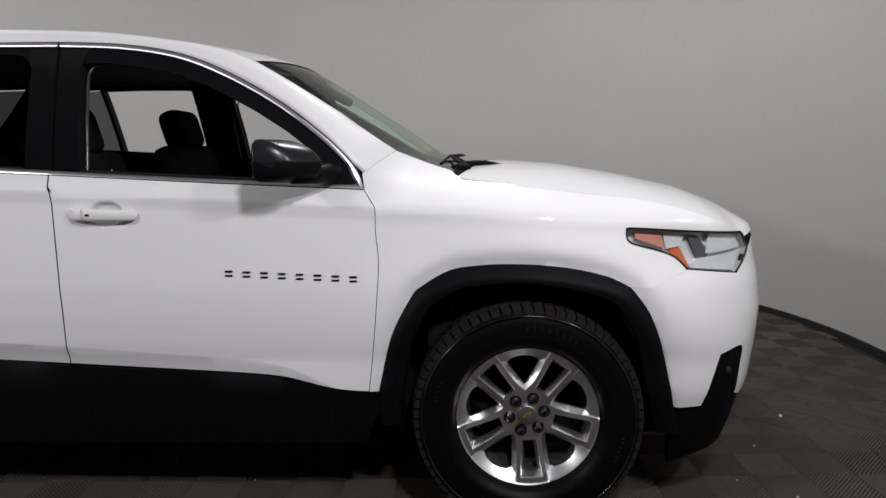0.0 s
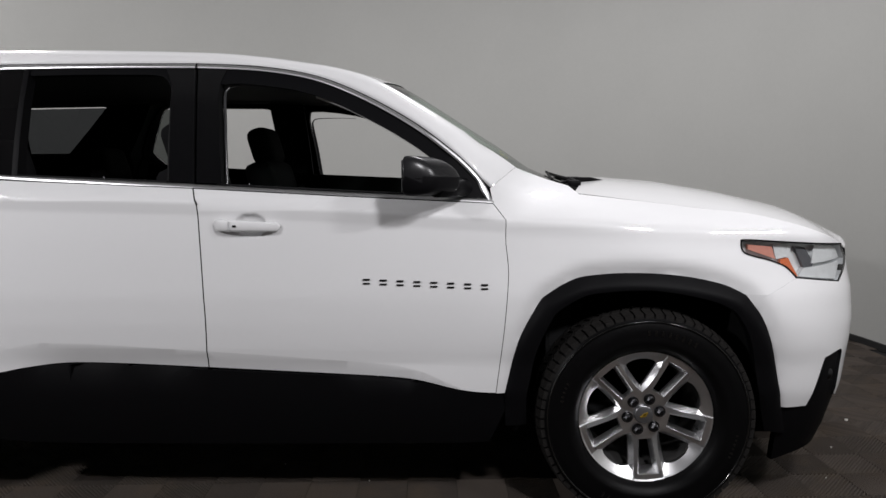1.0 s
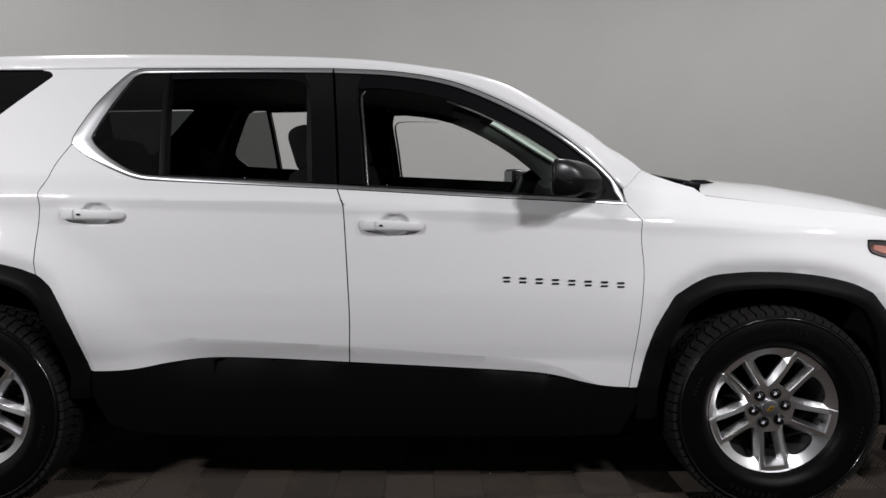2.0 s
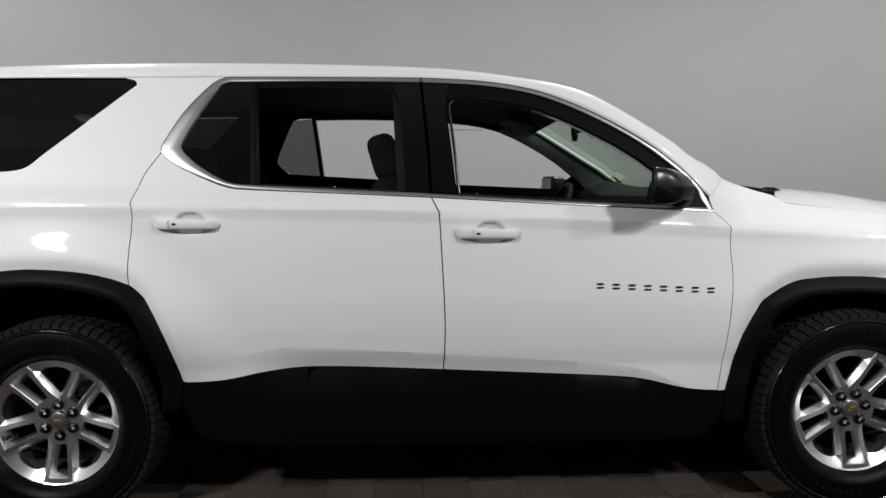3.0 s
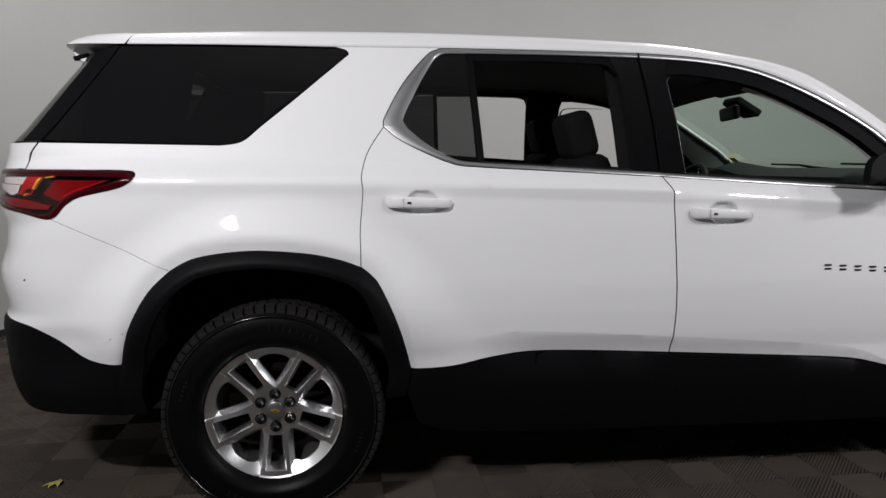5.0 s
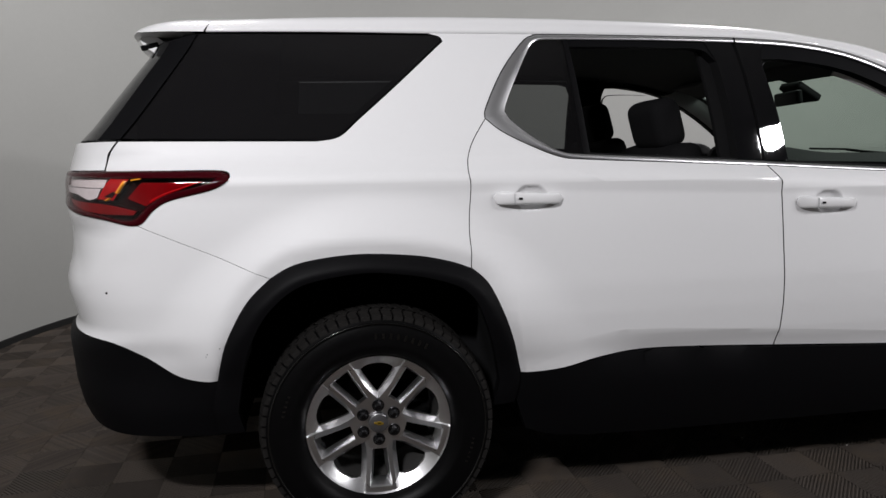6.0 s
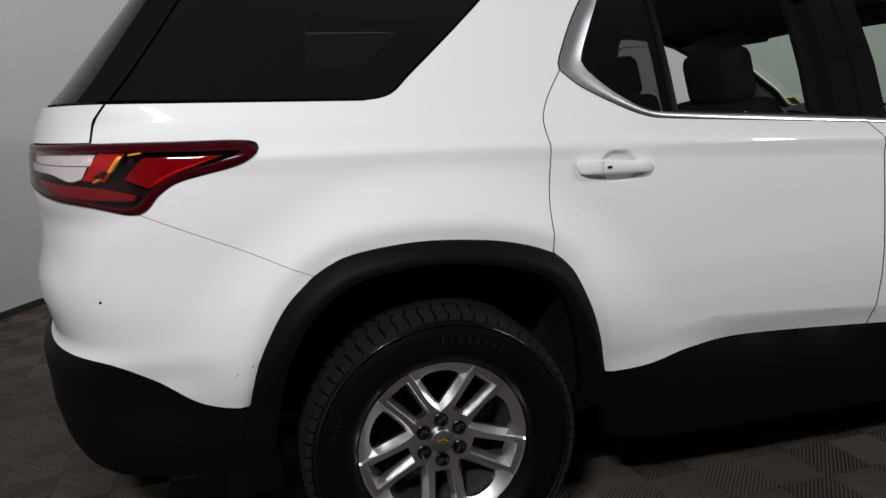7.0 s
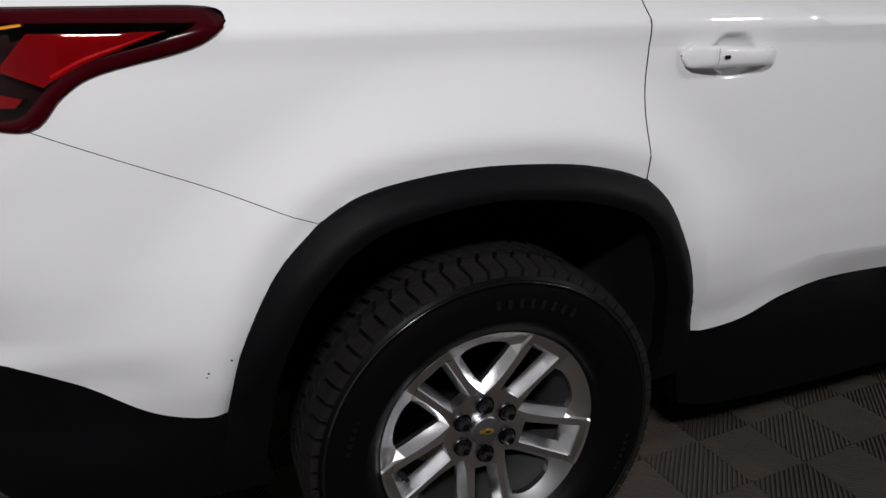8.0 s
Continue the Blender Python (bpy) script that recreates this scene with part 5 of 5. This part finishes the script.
        bm = block(bmesh.new(), x0 - 0.056, s * (side_y(x0 - 0.056, z0) + 0.0345), z0 + 0.001, 0.0007, 0.0045, 0.034)
        part("handle_joint", bm, LAMP_GREY, door)

    # ---- badge: plain bars for each mark of the lettering ----
    door = [o for o in scene.objects if o.name.startswith("front_door")][0 if s < 0 else 1]
    for i in range(8):
        x = -1.005 + 0.0605 * i
        z = 0.876 - 0.0030 * i
        y = side_y(x, z)
        bm = bmesh.new()
        block(bm, x, s * (y + 0.002), z + 0.0072, 0.025, 0.006, 0.0055, 0.001)
        block(bm, x, s * (y + 0.002), z - 0.0072, 0.025, 0.006, 0.0055, 0.001)
        part("badge_mark", bm, DARK_CHROME, door, "dark chrome bar mark")

    # ---- side mirror ----
    mirror = part("side_mirror", tube(bmesh.new(), [(-0.655, s * 0.84, 1.208), (-0.690, s * 0.93, 1.204), (-0.75, s * 1.02, 1.206)], [0.036, 0.032, 0.030], 12), PLASTIC, car, "black folding door mirror")
    rows = []
    for i in range(21):
        f = i / 20
        y = 0.950 + 0.145 * f
        e = min(1.0, (1 - (2 * abs(f - 0.5)) ** 5) ** 0.5 + 0.06)
        back, nosed = -0.806 - 0.062 * f, -0.655 - 0.120 * f ** 1.4
        ring = []
        for k in range(25):
            a = 2 * math.pi * k / 24
            ca, sa = math.cos(a), math.sin(a)
            xx = back + 0.018 + e * ((nosed - back - 0.018) * ca ** 0.85 if ca > 0 else -0.018 * (-ca) ** 0.4)
            nose = max(0.0, ca) ** 1.5
            zz = 1.248 + 0.004 * f + e * math.copysign(abs(sa) ** 0.55, sa) * (0.070 - 0.004 * f) - (0.030 if sa > 0 else 0.004) * nose * e
            ring.append((xx, s * y, zz))
        rows.append(ring)
    bm = sheet(rows)
    bmesh.ops.remove_doubles(bm, verts=bm.verts[:], dist=1e-5)
    for ends in ([v for v in bm.verts if abs(abs(v.co.y) - 0.950) < 1e-4], [v for v in bm.verts if abs(abs(v.co.y) - 1.095) < 1e-4]):
        bmesh.ops.contextual_create(bm, geom=ends)
    for f in bm.faces:
        if f.calc_center_median().z > 1.244:
            f.material_index = 1
    part("mirror_shell", smooth(bm, 60), [PLASTIC, CAP], mirror, "gloss black cap over grained black base")
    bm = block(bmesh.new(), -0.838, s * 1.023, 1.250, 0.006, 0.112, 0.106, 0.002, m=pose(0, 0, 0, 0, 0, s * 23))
    part("mirror_glass", bm, MIRROR, mirror, "mirror glass darkened in its colour")
    bm = tube(bmesh.new(), [(-0.868, s * 1.088, 1.243), (-0.80, s * 1.090, 1.243), (-0.752, s * 1.066, 1.242), (-0.702, s * 1.018, 1.240), (-0.662, s * 0.955, 1.238)], 0.0025, 6)
    part("mirror_joint", bm, RUBBER, mirror)

# ---- chips in the paint of the rear corner ----
for x, z, r in ((-3.903, 0.861, 0.0050), (-3.600, 0.668, 0.0022), (-3.604, 0.660, 0.0016), (-3.562, 0.684, 0.0022)):
    bm = bmesh.new()
    bmesh.ops.create_icosphere(bm, subdivisions=1, radius=r)
    spot = on_skin(to_a(x, z), z, 0.0, -1)
    bmesh.ops.transform(bm, matrix=Matrix.Translation(spot) @ Matrix.Diagonal((1, 0.35, 0.8, 1)), verts=bm.verts[:])
    part("paint_chip", bm, RUBBER, rear_bumper, "small dark chip")

# ---- cabin ----


def seat(x, y, z, wide, back, name="seat", recline=16, head=True):
    bm = bmesh.new()
    block(bm, x, y, z, 0.52, wide, 0.16, 0.05, 3)
    lean = pose(0, 0, 0, 0, -recline, 0)
    c = Vector((x - 0.25, y, z)) + lean.to_3x3() @ Vector((0, 0, back / 2))
    block(bm, c.x, c.y, c.z, 0.14, wide * 0.94, back, 0.06, 3, lean)
    for sg in (-1, 1):
        block(bm, c.x + 0.04, c.y + sg * wide * 0.42, c.z - 0.05, 0.16, 0.09, back * 0.72, 0.04, 3, lean)
    ob = part(name, smooth(bm, 40), FABRIC, car, "charcoal cloth seat")
    if head:
        h = Vector((x - 0.25, y, z)) + lean.to_3x3() @ Vector((0.02, 0, back + 0.085))
        bm = block(bmesh.new(), h.x, h.y, h.z, 0.125, 0.27, 0.205, 0.060, 5, lean)
        part("headrest", smooth(bm, 40), FABRIC, ob)
        for sg in (-1, 1):
            q = Vector((x - 0.25, y, z)) + lean.to_3x3() @ Vector((0.0, 0, back - 0.05))
            part("headrest_post", tube(bmesh.new(), [(q.x, y + sg * 0.07, q.z), (h.x, y + sg * 0.07, h.z)], 0.007, 8), DARK_CHROME, ob)
    return ob


seat(-1.405, -0.41, 0.67, 0.54, 0.650)
seat(-1.325, 0.38, 0.71, 0.54, 0.650)
for y in (-0.40, 0.40):
    seat(-2.26, y, 0.68, 0.52, 0.58)
for y in (-0.28, 0.28):
    seat(-3.10, y, 0.74, 0.46, 0.45, head=True, recline=18)
# dashboard, console, wheel
rows = []
for y in np.linspace(-0.80, 0.80, 25):
    v = abs(y) / 0.8
    hood = 0.035 * math.exp(-((y - 0.38) / 0.16) ** 2)
    rows.append([(-0.30, 0.78 * y, 1.195), (-0.45, 0.82 * y, 1.240), (-0.62, 0.9 * y, 1.246 + hood), (-0.74 + 0.05 * v, y, 1.205 + hood), (-0.78 + 0.05 * v, y, 1.05), (-0.72, y, 0.88), (-0.62, y, 0.72), (-0.40, y, 0.60)])
part("dashboard", smooth(sheet(rows), 50), TRIM, car, "dark grey dashboard")
bm = block(bmesh.new(), -0.80, 0.0, 1.06, 0.06, 0.26, 0.17, 0.02, 2, pose(0, 0, 0, 0, -12, 0))
part("centre_screen", bm, GLOSS, car, "black centre screen")
bm = bmesh.new()
block(bm, -1.10, 0, 0.62, 0.75, 0.24, 0.34, 0.05, 3)
part("centre_console", smooth(bm, 40), TRIM, car, "dark centre console")
bm = bmesh.new()
ring = [Vector((0, 0.185 * math.cos(a), 0.185 * math.sin(a))) for a in np.linspace(0, 2 * math.pi, 41)]
tube(bm, ring, 0.017, 10)
block(bm, 0.03, 0, 0, 0.06, 0.15, 0.12, 0.025, 3)
for a in (0, 180, 270):
    block(bm, 0.02, 0.11 * math.cos(radians(a)), 0.11 * math.sin(radians(a)), 0.02, 0.12 if a != 270 else 0.05, 0.04 if a != 270 else 0.12, 0.008)
tube(bm, [(0.03, 0, 0), (0.25, 0, -0.02)], 0.04, 10)
bmesh.ops.transform(bm, matrix=pose(-0.90, 0.40, 1.09, 0, 25, 0), verts=bm.verts[:])
part("steering_wheel", smooth(bm, 40), TRIM, car, "dark steering wheel")
bm = bmesh.new()
block(bm, -0.890, 0.0, 1.522, 0.030, 0.23, 0.068, 0.014, 3, pose(0, 0, 0, 0, -8, -14))
tube(bm, [(-0.880, 0, 1.53), (-0.85, 0, 1.54), (-0.83, 0, 1.55)], [0.010, 0.010, 0.022], 8)
block(bm, -0.825, 0.0, 1.553, 0.15, 0.13, 0.040, 0.015, 3, pose(0, 0, 0, 0, 30, 0))
part("interior_mirror", smooth(bm, 40), TRIM, car, "black interior mirror")
for y in (-0.36, 0.36):
    bm = block(bmesh.new(), -1.13, y, 1.606, 0.16, 0.34, 0.022, 0.01, 3, pose(0, 0, 0, 0, 16, 0))
    part("sun_visor", bm, LINER, car, "grey folded sun visor")
bm = block(bmesh.new(), -0.470, 0.625, 1.290, 0.065, 0.07, 0.0025, 0, m=pose(0, 0, 0, 0, 36, 0))
part("windscreen_tag", bm, PAPER, windscreen, "small yellow paper tag")

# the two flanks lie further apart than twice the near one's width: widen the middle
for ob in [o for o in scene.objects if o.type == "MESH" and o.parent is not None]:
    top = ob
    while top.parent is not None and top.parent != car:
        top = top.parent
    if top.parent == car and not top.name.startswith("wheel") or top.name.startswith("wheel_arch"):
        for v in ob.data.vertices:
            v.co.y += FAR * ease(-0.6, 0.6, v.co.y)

# ---- floor ----
PITCH = 0.2
TX, TY, SKEW = -1.49, -0.675, 2.5


def mat_mesh(name):
    """One square of matting with ribs along its diagonal."""
    h = PITCH / 2 - 0.0008
    bm = bmesh.new()
    step = 0.0125
    reach = 2 * h
    count = int(reach / step) + 1
    for i in range(-count, count + 1):
        for o0, o1, z0, z1 in ((-0.5, -0.34, 0.005, 0.013), (-0.34, 0.06, 0.013, 0.013), (0.06, 0.22, 0.013, 0.005), (0.22, 0.5, 0.005, 0.005)):
            line = []
            for o, z in ((o0, z0), (o1, z1)):
                c = (i + o) * step * 1.414
                lo, hi = max(-h, -h + c), min(h, h + c)
                if hi - lo < 1e-5:
                    line = None
                    break
                ends = [(lo, lo - c, z), (hi, hi - c, z)]
                line.append(ends)
            if line:
                a, b = line
                bm.faces.new([bm.verts.new(p) for p in (a[0], a[1], b[1], b[0])])
    bmesh.ops.remove_doubles(bm, verts=bm.verts[:], dist=1e-5)
    bmesh.ops.recalc_face_normals(bm, faces=bm.faces[:])
    for f in bm.faces:
        if f.normal.z < 0:
            f.normal_flip()
    me = bpy.data.meshes.new(name)
    bm.to_mesh(me)
    bm.free()
    me.materials.append(MAT)
    return me


bm = bmesh.new()
block(bm, (LEFT + RIGHT) / 2, (BACK + FRONT) / 2, -0.06, RIGHT - LEFT + 0.4, BACK - FRONT + 0.4, 0.10)
floor = tagged(finish("floor", bm, BASE), "dark brown ribbed mat squares laid in a chequer", "floor", kind="structure")


def turned(x, y, u, w, z):
    cs, sn = math.cos(radians(SKEW)), math.sin(radians(SKEW))
    return x + u * cs - w * sn, y + u * sn + w * cs, z


square = mat_mesh("mat_square")
far_v, far_f = [], []
for i in range(-24, 22):
    for j in range(-30, 30):
        u, w = PITCH * (i + 0.5), PITCH * (j + 0.5)
        cs, sn = math.cos(radians(SKEW)), math.sin(radians(SKEW))
        x, y = TX + u * cs - w * sn, TY + u * sn + w * cs
        if not (LEFT < x < RIGHT and FRONT < y < BACK):
            continue
        near = -4.55 < x < 2.2 and -1.75 < y < -0.15
        if near:
            ob = new("mat_square", square)
            ob.location = (x, y, -0.0131)
            ob.rotation_euler[2] = radians(SKEW + 90 * ((i + j) % 2))
            ob.parent = floor
        else:
            h, k = PITCH / 2 - 0.0008, len(far_v)
            odd = (i + j) % 2
            ribs = 11
            far_v += [turned(x, y, -h, -h, -0.0060), turned(x, y, h, -h, -0.0060), turned(x, y, h, h, -0.0060), turned(x, y, -h, h, -0.0060)]
            far_f.append((k, k + 1, k + 2, k + 3))
            sg = -1 if odd else 1
            for r in range(-ribs, ribs + 1):
                c = r * 0.0177
                wide = 0.0062
                pts = []
                for cc, z in ((c - wide, -0.0060), (c, 0.0), (c + wide, -0.0060)):
                    lo, hi = max(-h, -h + cc), min(h, h + cc)
                    if hi - lo < 0.01:
                        pts = None
                        break
                    pts += [turned(x, y, lo, sg * (lo - cc), z), turned(x, y, hi, sg * (hi - cc), z)]
                if pts:
                    k = len(far_v)
                    far_v += pts
                    far_f += [(k, k + 1, k + 3, k + 2), (k + 2, k + 3, k + 5, k + 4)]
me = bpy.data.meshes.new("mat_squares_beyond")
me.from_pydata(far_v, [], far_f)
me.materials.append(MAT_FAR)
ob = new("mat_squares_beyond", me)
ob.parent = floor
tagged(ob, kind="stuff")

# ---- litter on the floor ----
bm = bmesh.new()
rng = random.Random(5)
for k in range(3):
    w = [(-0.035, 0, 0.004), (-0.01, 0.012, 0.010 + 0.004 * k), (0.02, 0.010, 0.008), (0.04, 0, 0.005), (0.015, -0.012, 0.006), (-0.012, -0.010, 0.012)]
    turn = pose(-3.985 + 0.012 * k, -0.640 + 0.006 * k, 0.0, 0, 0, 25 + 40 * k)
    bm.faces.new([bm.verts.new(turn @ Vector(p)) for p in w])
tagged(finish("dry_leaf", bm, LEAF), "crumpled yellow dry leaf on the dark mat floor", "leaf")
for x, y, r in ((1.28, 0.05, 0.008), (1.02, -0.30, 0.005), (0.83, -0.62, 0.004), (1.0, -0.75, 0.005), (-1.44, -0.50, 0.004), (-1.05, -0.66, 0.003)):
    bm = bmesh.new()
    bmesh.ops.create_icosphere(bm, subdivisions=1, radius=r)
    for v in bm.verts:
        v.co *= rng.uniform(0.6, 1.2)
    bmesh.ops.transform(bm, matrix=pose(x, y, r * 0.6), verts=bm.verts[:])
    tagged(finish("crumb", bm, CRUMB), "tiny pale crumb lying on the dark mat", "crumb", "crumbs on the floor")
